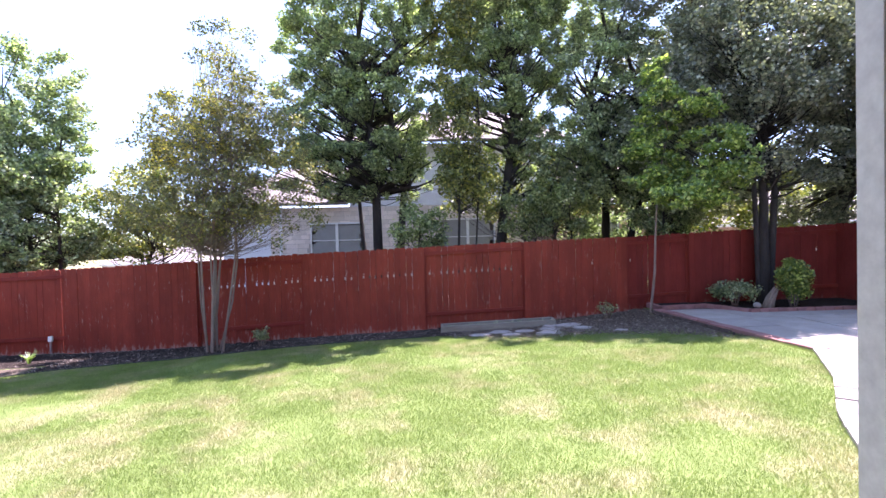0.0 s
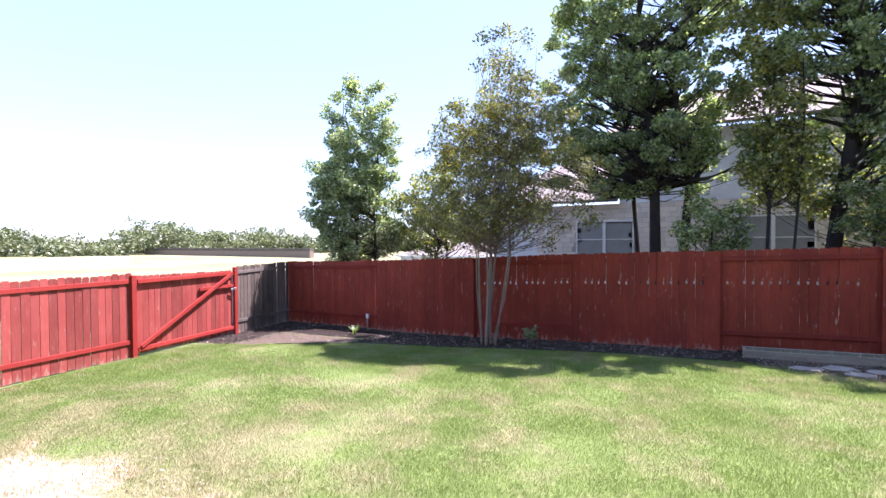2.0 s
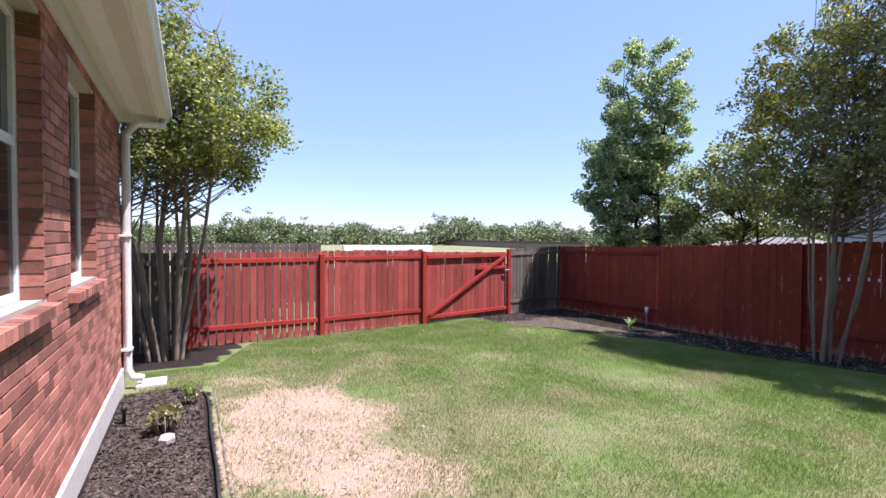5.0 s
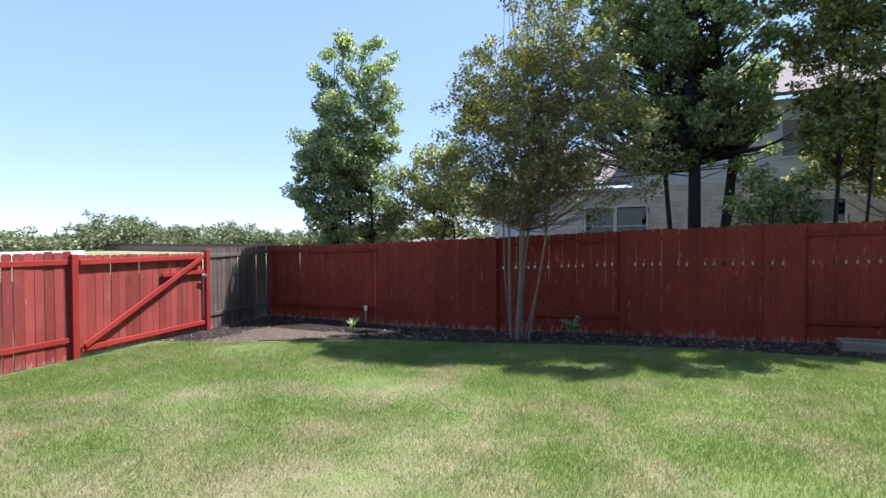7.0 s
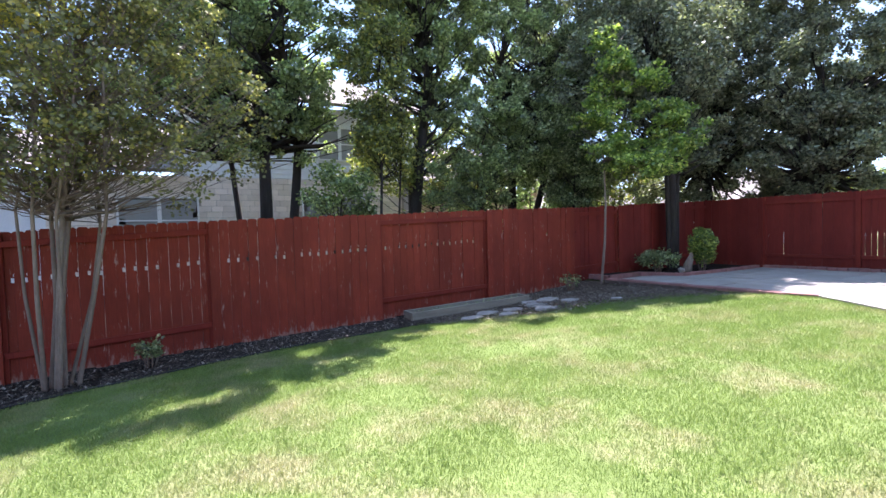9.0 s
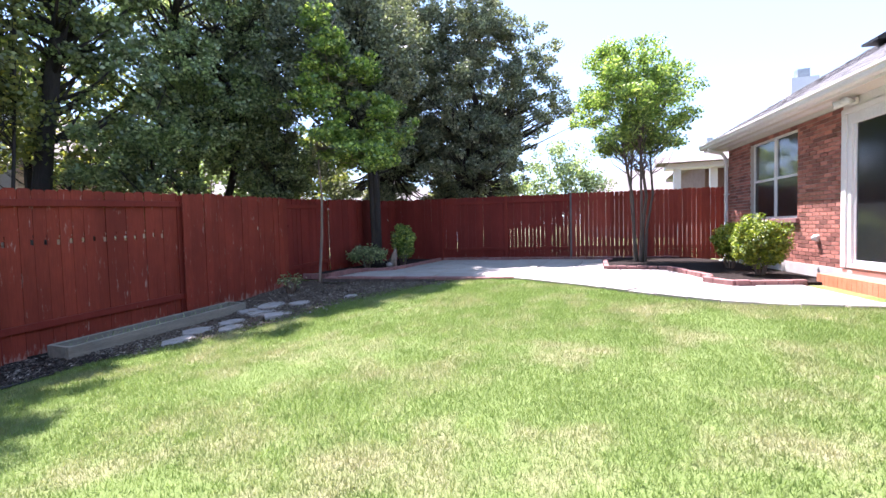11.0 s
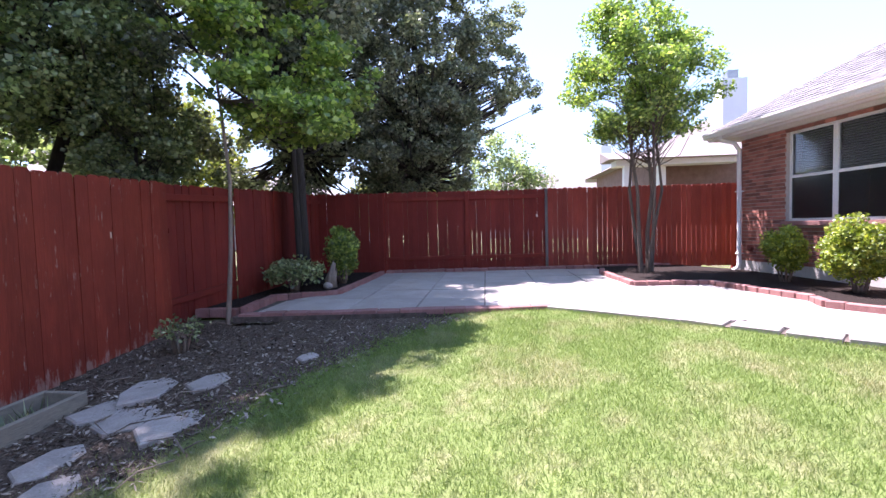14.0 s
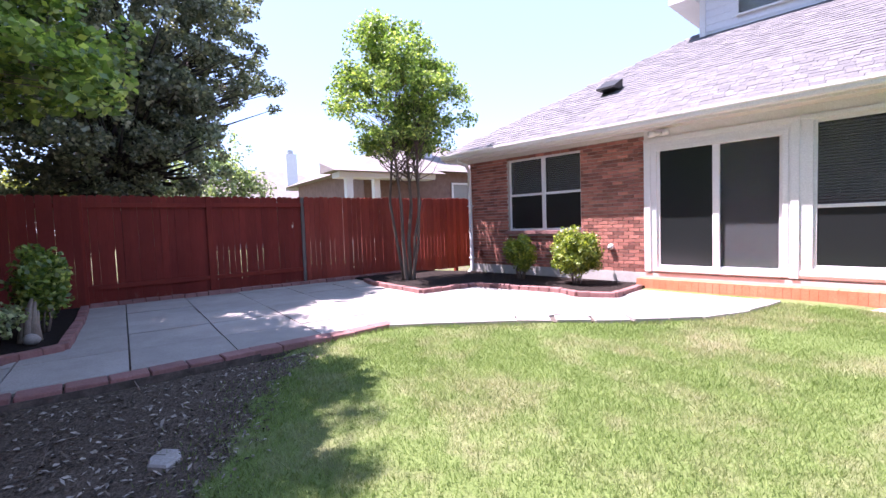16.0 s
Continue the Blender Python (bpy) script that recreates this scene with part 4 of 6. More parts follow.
EYS = [10.45, 8.9, 6.9, 5.0, 2.9, 0.6, -1.4]
for i in range(6):
    ya, yb = EYS[i], EYS[i + 1]
    # far bays get the shaded red, near bays the sunlit one
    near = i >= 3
    fence_run(fence_e, ((ex(ya), ya), (ex(yb), yb)), (1.71, 1.70), lambda x, y: -0.24, "RRRBBB"[i] if i else "B", M["red_dark"] if not near else M["red_sunlit"], M["red_dark"] if not near else M["red_sunlit"], rf, pitch=0.115, gap=0.0012 if i < 3 else 0.0045, gappy=(0, 0.02, 0.04, 0.10, 0.12, 0.1)[i], facing=1, notched=0.12, slimmed=(0.03, 0.15, 0.85, 0.9, 0.9, 0.8)[i])
    if i:
        boxpart("post", (ex(ya) - 0.05, ya - 0.05, -0.4), (ex(ya) + 0.04, ya + 0.05, 1.70), M["rail_grey"] if i == 3 else M["rail"], fence_e, 0.005)


def wx(y):
    return -11.1 - 0.155 * (y - 2.66)


fence_w = thing("fence", label="sunlit faded red picket fence with bright red posts and rails", category="fence", group="garden fences")
WYS = [-3.6, -1.6, 0.19, 2.64, 5.24, 8.13]
for i in range(5):
    ya, yb = WYS[i], WYS[i + 1]
    if i == 4:
        continue
    top = (0.94, 0.95)
    fence_run(fence_w, ((wx(yb), yb), (wx(ya), ya)), top, g, "R", M["grey_wood"] if i < 2 else M["red_faded"], M["grey_wood"] if i < 2 else M["red_post"], rf, pitch=0.145, gap=0.008 if i == 3 else 0.024, gappy=0.25, facing=-1)
for i, y in enumerate(WYS[1:]):
    zt = [0.88, 0.65, 0.88, 0.90, 0.92][i]
    boxpart("post", (wx(y) + 0.0, y - 0.05, g(wx(y), y) - 0.1), (wx(y) + 0.10, y + 0.05, zt), M["red_post"] if i else M["rail_grey"], fence_w, 0.005)
# last bay, not painted
fence_run(fence_w, ((wx(10.4), 10.4), (wx(8.2), 8.2)), (0.98, 0.94), g, "R", M["grey_wood"], M["grey_wood"], rf, pitch=0.14, gap=0.010, gappy=0.5, facing=-1)

gate = thing("gate", wx(6.7), 6.7, 0, "faded red picket gate with a diagonal brace, closed", "gate")
ya, yb = 5.34, 8.05
me_g = picket_mesh(0.136, 1.73)
me_g.materials.append(M["red_faded"])
k = 19
for i in range(k):
    y = ya + (i + 0.5) * (yb - ya) / k
    o = new("slat", me_g)
    o.parent = gate
    o.matrix_basis = pose(wx(y) - wx(6.7), y - 6.7, g(wx(y), y) + 0.04 + rf.uniform(-0.01, 0.01), 0, rf.uniform(-0.3, 0.3), 90 + 8.8)


def gp(y, z, o=0.045):
    return (wx(y) + o - wx(6.7), y - 6.7, z)


zb_, zt_ = g(wx(6.7), 6.7) + 0.18, 0.76
beam("rail", gp(ya, zb_), gp(yb, zb_), 0.04, 0.09, M["red_post"], gate)
beam("rail", gp(ya, zt_), gp(yb, zt_), 0.04, 0.09, M["red_post"], gate)
beam("brace", gp(ya + 0.05, zb_ + 0.05, 0.07), gp(yb - 0.1, zt_ - 0.04, 0.07), 0.04, 0.09, M["red_faded"], gate)
beam("rail", gp(6.95, 0.42), gp(yb, 0.42), 0.04, 0.08, M["red_post"], gate)
boxpart("latch", (wx(8.0) + 0.07 - wx(6.7), 1.25, 0.30), (wx(8.0) + 0.10 - wx(6.7), 1.40, 0.36), M["metal"], gate, 0.003)


# ---- trees and shrubs ----
LEAF_SHAPE = np.array([(0, -0.5, 0), (0.30, 0.0, 0.07), (0, 0.5, 0), (-0.30, 0.0, 0.07)])


def leaves(name, centres, radii, count, size, material, parent, rng, flat=0.6, droop=0.0, label=""):
    """Many small folded leaves in clumps; every leaf is its own little face."""
    c = np.asarray(centres, float)
    r = np.asarray(radii, float)
    wgt = r ** 2 / (r ** 2).sum()
    pick = rng.choice(len(c), count, p=wgt)
    d = rng.normal(size=(count, 3))
    d /= np.linalg.norm(d, axis=1)[:, None]
    rad = rng.random(count) ** 0.45
    p = c[pick] + d * (r[pick] * rad)[:, None] * np.array([1, 1, flat])
    p[:, 2] -= droop * (rng.random(count) ** 2)
    u = rng.normal(size=(count, 3))
    u[:, 2] *= 0.6
    u /= np.linalg.norm(u, axis=1)[:, None]
    v = rng.normal(size=(count, 3)) + np.array([0, 0, 0.8])
    v -= (v * u).sum(1)[:, None] * u
    v /= np.linalg.norm(v, axis=1)[:, None] + 1e-9
    n = np.cross(u, v)
    s = size * rng.uniform(0.6, 1.3, count)
    L = LEAF_SHAPE[None] * s[:, None, None]
    vs = p[:, None, :] + L[..., 0:1] * n[:, None] * 1.5 + L[..., 1:2] * u[:, None] + L[..., 2:3] * v[:, None]
    vs = vs.reshape(-1, 3)
    me = bpy.data.meshes.new(name)
    me.vertices.add(len(vs))
    me.vertices.foreach_set("co", vs.astype(np.float32).ravel())
    me.loops.add(count * 4)
    me.loops.foreach_set("vertex_index", np.arange(count * 4, dtype=np.int32))
    me.polygons.add(count)
    me.polygons.foreach_set("loop_start", np.arange(0, count * 4, 4, dtype=np.int32))
    me.update(calc_edges=True)
    me.materials.append(material)
    ob = new(name, me)
    ob.parent = parent
    if label:
        ob["label"] = label
    return ob


def tree(name, x, y, z, blobs, stems, leaf, bark, count, size, seed, clump=0.35, clumps=160, label="", category="tree", group="", spread=0.5, thick=0.05, twig=0.012, flat=0.7, second=None, fork=0.35, reach=0.75, sides=6):
    """blobs: (dx, dy, dz, rx, ry, rz) that the crown fills. stems: (dx, dy) of each trunk at the foot, with its radius."""
    rng = np.random.default_rng(seed)
    t = thing(name, x, y, z, label, category, group)
    bl = np.array(blobs, float)
    vol = bl[:, 3] * bl[:, 4] * bl[:, 5]
    which = rng.choice(len(bl), clumps, p=vol / vol.sum())
    d = rng.normal(size=(clumps, 3))
    d /= np.linalg.norm(d, axis=1)[:, None]
    rad = rng.random(clumps) ** 0.36
    cen = bl[which, :3] + d * rad[:, None] * bl[which, 3:]
    cr = clump * rng.uniform(0.55, 1.35, clumps)
    verts, faces = [], []
    crown_lo = (bl[:, 2] - bl[:, 5]).min()
    order = np.argsort(cen[:, 2])
    for si, (dx, dy, r0, lean) in enumerate(stems):
        mine = [i for i in order if i % len(stems) == si]
        top = cen[mine].mean(0)
        fan = 1 + lean + (2.0 if len(stems) > 3 else 0.0)
        apex = Vector((dx * fan + top[0] * 0.6, dy * fan + top[1] * 0.6, (bl[:, 2] + bl[:, 5] * 0.5).max()))
        foot = Vector((dx, dy, -0.12))
        wander = 0.085 if r0 < 0.06 else 0.22
        knee = foot.lerp(apex, 0.33) + Vector(rng.normal(size=3) * wander)
        knee.x += dx * 0.6
        knee.y += dy * 0.6
        axis = [foot + (foot - Vector((dx, dy, 0))) * 0, Vector((dx, dy, 0.05)), foot.lerp(knee, 0.55) + Vector((rng.normal() * 0.03, rng.normal() * 0.03, 0)), knee]
        for q in (0.35, 0.6, 0.85, 1.0):
            axis.append(knee.lerp(apex, q) + Vector((rng.normal() * wander * 1.4, rng.normal() * wander * 1.4, 0)))
        rr = [r0 * 1.35, r0 * 1.15, r0, r0 * 0.85, r0 * 0.66, r0 * 0.45, r0 * 0.28, r0 * 0.12]
        tube(verts, faces, axis, rr, sides + 2)
        for i in mine[: max(4, int(len(mine) * reach))]:
            end = Vector(cen[i])
            hz = min(max(end.z - 0.6 - abs(end.x) * 0.3, crown_lo * fork + 0.4), apex.z * 0.92)
            seg = 3
            for s_ in range(3, len(axis) - 1):
                if axis[s_].z <= hz:
                    seg = s_
            q = np.clip((hz - axis[seg].z) / max(axis[seg + 1].z - axis[seg].z, 0.01), 0, 1)
            root = axis[seg].lerp(axis[seg + 1], float(q))
            rb = max((rr[seg] + (rr[seg + 1] - rr[seg]) * float(q)) * 0.45, twig)
            mid = root.lerp(end, 0.5) + Vector((0, 0, -0.08 * (end - root).length)) + Vector(rng.normal(size=3) * 0.06)
            tube(verts, faces, [root, mid, end], [rb, rb * 0.6, twig * 0.4], 4)
    mesh_object("trunk", verts, faces, M[bark], t, True)
    leaves("crown", cen, cr, count, size, M[leaf], t, rng, flat)
    if second:
        m2, share, pred = second
        keep = [i for i in range(clumps) if pred(cen[i])]
        if keep:
            leaves("flower_tip", cen[keep], cr[keep], int(count * share), size, M[m2], t, rng, flat, label="yellow and orange leaf tips")
    return t


NE_G = -0.55
# crape myrtle in the mulch by the north fence
tree("tree", -5.0, 9.5, g(-5, 9.5), [(0.1, 0, 3.6, 1.6, 1.4, 1.3), (0.2, 0, 5.1, 1.35, 1.3, 1.3), (-1.1, 0, 3.3, 1.0, 0.9, 0.7), (0.3, 0, 3.1, 1.5, 1.1, 0.6), (-0.9, 0.1, 4.3, 0.9, 0.8, 0.8), (1.5, 0, 3.5, 1.3, 1.0, 1.3), (1.0, 0, 5.2, 1.1, 1.0, 1.2), (0.4, 0, 6.4, 0.9, 0.8, 0.7)],
     [(-0.10, 0, 0.024, .5), (-0.05, 0.1, 0.028, .2), (0.03, -0.05, 0.032, .1), (0.09, 0.05, 0.026, .3), (0.24, 0, 0.024, .7), (-0.02, 0.12, 0.022, .2), (0.06, -0.10, 0.022, .9), (-0.13, 0.06, 0.019, 1.1), (0.14, 0.10, 0.020, .6), (0.01, 0.02, 0.018, .4)], "leaf_myrtle_y", "bark", 38000, 0.055, 3,
     0.22, 600, "slim multi-stemmed crape myrtle with yellowing leaves in the mulch bed", twig=0.007, second=("leaf_yellow", 0.11, lambda c: abs(c[0] + 0.35) < 0.8 and 4.0 < c[2] < 5.7), reach=1.0)
# crape myrtle by the patio
tree("tree", 9.03, 3.26, -0.17, [(0, 0, 3.75, 1.5, 1.5, 0.95), (0, 0.1, 4.55, 1.2, 1.2, 0.75), (-0.3, 0.5, 4.9, 0.5, 0.5, 0.6), (0.4, -0.4, 4.9, 0.45, 0.45, 0.5), (0.1, 0, 3.0, 1.2, 1.2, 0.35)],
     [(-0.14, 0, 0.034, .5), (-0.04, 0.1, 0.04, .1), (0.06, -0.06, 0.042, .0), (0.14, 0.06, 0.034, .4), (0.0, -0.12, 0.032, .2)], "leaf_bright", "bark_brown", 32000, 0.060, 4,
     0.25, 230, "vase-shaped crape myrtle with pale stems and green leaves by the patio", twig=0.008, reach=0.9)
# crape myrtle at the house's west corner
tree("tree", -9.4, -0.14, g(-9.4, -0.1), [(0, 0, 3.8, 1.6, 1.7, 1.1), (-0.2, -0.6, 5.0, 1.2, 1.2, 1.1), (0.1, 0.9, 3.3, 0.95, 1.05, 0.6), (0, 0.0, 3.0, 1.2, 1.3, 0.35)],
     [(-0.1, -0.12, 0.04, .6), (0.05, 0.0, 0.045, .1), (0.1, 0.14, 0.04, .4), (-0.12, 0.12, 0.036, .7), (0, -0.22, 0.032, .9), (0.08, 0.22, 0.03, 1.2), (0.02, 0.1, 0.026, .5), (-0.05, -0.05, 0.024, .7), (0.12, -0.08, 0.022, .9)], "leaf_myrtle", "bark", 44000, 0.052, 5,
     0.27, 380, "many-stemmed crape myrtle with small olive leaves at the house corner", twig=0.008, reach=1.0)
# sapling
tree("tree", 5.0, 9.8, g(5, 9.8), [(0.2, -0.2, 3.15, 0.75, 0.7, 0.5), (0.9, -0.8, 3.1, 0.75, 0.75, 0.45), (0.1, 0, 3.9, 0.65, 0.6, 0.6), (0.95, -0.8, 3.85, 0.6, 0.6, 0.45), (1.3, -1.2, 3.35, 0.5, 0.55, 0.4), (0.2, -0.2, 4.8, 0.5, 0.5, 0.6), (0.75, -0.8, 4.6, 0.45, 0.45, 0.4), (0.5, -0.9, 2.65, 0.9, 0.8, 0.28), (0.15, -0.1, 5.5, 0.3, 0.3, 0.45)],
     [(0, 0, 0.028, 1.0)], "leaf_bright", "bark", 13000, 0.080, 6, 0.23, 170, "young broad-leaved sapling with bright green leaves in the leaf litter", twig=0.006, flat=0.5, fork=1.05, reach=0.45)
# dark tree in the corner bed
tree("tree", 7.85, 9.9, -0.2, [(-0.2, 0.4, 5.6, 2.4, 1.8, 1.8), (1.4, 0.8, 6.8, 2.0, 1.8, 2.2), (-1.6, 0.6, 4.6, 1.6, 1.3, 1.1), (0.8, 0.3, 3.5, 1.5, 1.3, 0.7), (-0.6, 0.9, 7.8, 1.4, 1.1, 1.3)],
     [(0, 0, 0.115, 3.6), (0.13, 0.04, 0.085, 4.0), (-0.1, 0.04, 0.06, 4.5)], "leaf_cedar", "bark_dark", 62000, 0.08, 7, 0.36, 380, "dark juniper with a forked shaggy trunk in the corner bed", twig=0.016, flat=0.8)
# beyond the fences
FAR = [
    ("holly", -10.5, 11.7, [(0, 0, 3.0, 1.7, 1.4, 2.0), (-0.45, 0, 6.1, 0.7, 0.7, 1.6), (0.85, 0, 5.6, 0.7, 0.7, 1.6), (-1.25, 0, 3.6, 0.8, 0.8, 1.3), (0.2, 0, 4.6, 1.3, 1.1, 1.2)], "leaf_holly", 55000, 0.078, 0.27, 380),
    ("light", -8.3, 12.6, [(0, 0, 3.2, 1.2, 1.0, 1.4), (-0.6, 0.4, 2.3, 1.4, 1.2, 0.9), (1.2, 0.2, 2.6, 1.1, 1.0, 1.0)], "leaf_myrtle", 14000, 0.08, 0.35, 120),
    ("oak", -1.65, 14.2, [(-0.5, -0.4, 5.6, 2.6, 1.9, 2.6), (-1.2, -0.4, 3.9, 1.5, 1.3, 1.0), (0.2, -0.8, 8.8, 2.7, 2.0, 2.0), (-1.0, -1.7, 10.8, 2.4, 1.6, 1.6), (2.0, -1.7, 10.8, 2.2, 1.6, 1.6), (1.2, -0.4, 4.0, 1.5, 1.2, 1.1), (-2.2, 0, 7.4, 1.5, 1.4, 1.5), (-2.1, -0.6, 5.0, 1.2, 1.0, 1.3), (0.6, -0.6, 5.2, 1.3, 1.0, 1.3), (-3.2, -0.7, 4.1, 1.2, 0.9, 1.2)], "leaf_oak", 120000, 0.085, 0.27, 780),
    ("light", 0.75, 12.9, [(0, 0, 5.9, 0.9, 0.9, 2.4), (0.1, 0, 3.4, 0.8, 0.8, 1.0), (-0.1, 0, 8.2, 0.8, 0.8, 1.2)], "leaf_myrtle", 20000, 0.08, 0.30, 210),
    ("oak", 2.0, 13.9, [(0.4, -0.3, 6.8, 2.0, 1.7, 2.4), (0.6, 0, 9.4, 2.3, 1.9, 1.6), (1.0, 0, 4.6, 1.3, 1.1, 0.9), (1.6, -0.3, 3.6, 0.9, 0.8, 0.7)], "leaf_oak", 58000, 0.085, 0.26, 420),
    ("oak", 5.5, 13.7, [(-0.3, -0.5, 3.7, 2.8, 1.7, 1.6), (0.2, -0.3, 6.0, 2.3, 1.7, 1.8), (1.6, -0.3, 3.2, 1.5, 1.3, 1.3), (-1.0, 0, 8.2, 1.9, 1.6, 1.5), (0.4, -0.7, 10.0, 2.0, 1.5, 1.4)], "leaf_holly", 80000, 0.082, 0.26, 620),
    ("cedar", 7.8, 13.4, [(0, 0, 6.6, 2.5, 2.0, 3.2), (0.2, -0.9, 10.0, 2.3, 2.0, 1.8), (0.2, -0.4, 2.4, 1.7, 1.4, 1.0)], "leaf_cedar", 60000, 0.085, 0.34, 420),
    ("light", 3.7, 12.5, [(0, 0, 2.5, 1.0, 0.8, 1.1), (0.5, 0, 3.7, 0.7, 0.6, 1.0), (-0.9, 0.2, 2.1, 0.8, 0.7, 0.7)], "leaf_oak", 12000, 0.075, 0.24, 150),
    ("light", 6.6, 12.2, [(0, 0, 2.2, 1.1, 0.8, 1.1), (-0.6, 0, 3.5, 0.7, 0.6, 0.9)], "leaf_holly", 11000, 0.075, 0.24, 130),
    ("light", -0.4, 12.4, [(0, 0, 2.0, 0.8, 0.6, 0.8)], "leaf_oak", 4000, 0.075, 0.24, 60),
    ("light", 3.0, 14.6, [(0, 0, 3.0, 2.6, 1.2, 1.6)], "leaf_myrtle", 9000, 0.10, 0.42, 90),
    ("cedar", 12.0, 11.3, [(0, 0, 5.6, 2.6, 2.5, 3.0), (0, 0, 8.9, 1.9, 1.9, 2.0), (-0.3, -1.0, 3.4, 2.1, 2.4, 1.4), (-0.2, 0.4, 1.7, 1.6, 2.2, 1.0)], "leaf_cedar", 80000, 0.085, 0.34, 520),
    ("cedar", 11.5, 8.2, [(0, 0, 4.9, 1.9, 1.9, 2.3), (0, 0.4, 7.0, 1.4, 1.5, 1.8), (0.4, -0.2, 3.0, 1.6, 1.7, 1.0), (0.2, -1.7, 5.2, 0.8, 0.9, 0.9), (0.1, -1.6, 3.9, 0.9, 0.9, 0.5), (0.2, -1.1, 6.9, 0.9, 0.8, 0.8), (0.7, -2.5, 4.4, 0.9, 0.9, 1.2), (0.5, -2.3, 6.3, 0.7, 0.7, 0.9), (0.7, 0.3, 1.6, 1.3, 1.7, 0.9), (-0.3, -0.9, 2.4, 1.2, 1.2, 0.8), (-0.5, 0.6, 2.6, 1.1, 1.2, 0.9), (0.2, -0.1, 3.4, 1.5, 1.6, 0.8)], "leaf_cedar", 105000, 0.076, 0.25, 760),
    ("light", 14.5, 9.2, [(0, 0, 1.3, 1.3, 2.2, 0.9)], "leaf_myrtle", 14000, 0.09, 0.32, 130),
    ("light", 17.0, 6.5, [(0, 0, 2.0, 1.3, 2.2, 1.3), (0.2, -0.6, 3.4, 1.0, 1.3, 0.9), (0.3, -1.6, 2.2, 0.7, 0.9, 0.8)], "leaf_holly", 11000, 0.10, 0.38, 130),
    ("light", 11.2, 14.5, [(0, 0, 2.4, 3.0, 1.6, 1.8)], "leaf_myrtle", 10000, 0.12, 0.45, 90),
    ("light", 7.2, 15.5, [(0, 0, 2.2, 3.0, 1.6, 1.7)], "leaf_holly", 10000, 0.12, 0.45, 90),
]
FLABEL = {"holly": "upright dense holly with glossy dark leaves behind the fence", "light": "loose pale green shrub showing over the fence",
          "oak": "tall dark-leaved tree with black forked trunks behind the fence", "cedar": "tall dark juniper with dense drooping sprays behind the fence"}
for i, (kind_, x, y, bl, lf, cnt, sz, cl, ncl) in enumerate(FAR):
    z = g(min(max(x, -12), 11), 10.4) - 0.1
    stems = {"holly": [(0, 0, 0.06, 0), (0.3, 0, 0.05, .5), (-0.3, 0, 0.05, .5)], "light": [(0, 0, 0.04, 0), (0.3, 0, 0.03, .5)],
             "oak": [(0, 0, 0.15, 0), (0.45, 0.1, 0.12, 0.6), (-0.35, 0.2, 0.07, 0.9)], "cedar": [(0, 0, 0.16, 0)]}[kind_]
    if (x, y) == (2.0, 13.9):
        stems = [(0, 0, 0.17, 1.6), (0.1, 0.1, 0.08, 4.0)]
    if (x, y) == (5.5, 13.7):
        stems = [(0, 0, 0.14, 0.3), (0.3, 0.1, 0.10, 0.6)]
    tree("tree", x, y, z, [(a, b, c + 0.6, d, e, f) for a, b, c, d, e, f in bl], stems, lf, "bark_dark", cnt, sz, 20 + i, cl, ncl, FLABEL[kind_], group="trees beyond the fence", twig=0.010, flat=0.75, reach=0.6)


def shrub(name, x, y, z, rx, rz, count, size, leaf, seed, label, group="", clumps=70, clump=0.12):
    rng = np.random.default_rng(seed)
    t = thing(name, x, y, z, label, "shrub", group)
    d = rng.normal(size=(clumps, 3))
    d /= np.linalg.norm(d, axis=1)[:, None]
    cen = d * (0.55 + 0.42 * rng.random(clumps))[:, None] * np.array([rx - clump * 0.5, rx - clump * 0.5, rz - clump * 0.5]) + np.array([0, 0, rz + 0.10])
    cen[:, 2] = np.maximum(cen[:, 2], 0.10)
    verts, faces = [], []
    for i in range(9):
        a = i * 0.7
        e = Vector(cen[i])
        tube(verts, faces, [Vector((0.05 * math.cos(a), 0.05 * math.sin(a), -0.04)), Vector((0.1 * math.cos(a), 0.1 * math.sin(a), 0.18)), e], [min(0.016, rx * 0.05), min(0.012, rx * 0.035), 0.003], 5)
    mesh_object("branch_work", verts, faces, M["bark"], t, True)
    leaves("foliage", cen, np.full(clumps, clump), count, size, M[leaf], t, rng, 1.0)
    return t


shrub("shrub", 5.98, 1.50, -0.16, 0.50, 0.48, 12000, 0.045, "leaf_box", 41, "clipped round boxwood with yellow-green tips beside the stoop", "boxwoods by the wall", 130, 0.13)
shrub("shrub", 7.22, 1.70, -0.16, 0.35, 0.43, 6000, 0.042, "leaf_box", 42, "smaller round boxwood in the mulch under the window", "boxwoods by the wall", 90, 0.11)
shrub("shrub", 8.0, 9.22, -0.16, 0.36, 0.50, 4200, 0.065, "leaf_bright", 43, "upright broad-leaved shrub beside a weathered stump", "", 60, 0.15)
shrub("shrub", 7.0, 9.75, -0.16, 0.62, 0.24, 1500, 0.062, "leaf_holly", 44, "low sprawling shrub with pale flecked leaves in the corner bed", "", 60, 0.14)
shrub("shrub", -4.0, 9.75, g(-4, 9.7), 0.20, 0.17, 500, 0.045, "leaf_holly", 45, "thin little rose bush in the mulch bed", "", 26, 0.09)
shrub("shrub", 3.9, 9.7, g(3.9, 9.7), 0.30, 0.15, 240, 0.045, "leaf_holly", 46, "half-dead tangled low bush in the leaf litter", "", 30, 0.10)
shrub("shrub", -5.75, 0.0, -0.42, 0.16, 0.06, 260, 0.045, "leaf_myrtle_y", 47, "small reddish bedding plant in the mulch", "", 20, 0.07)
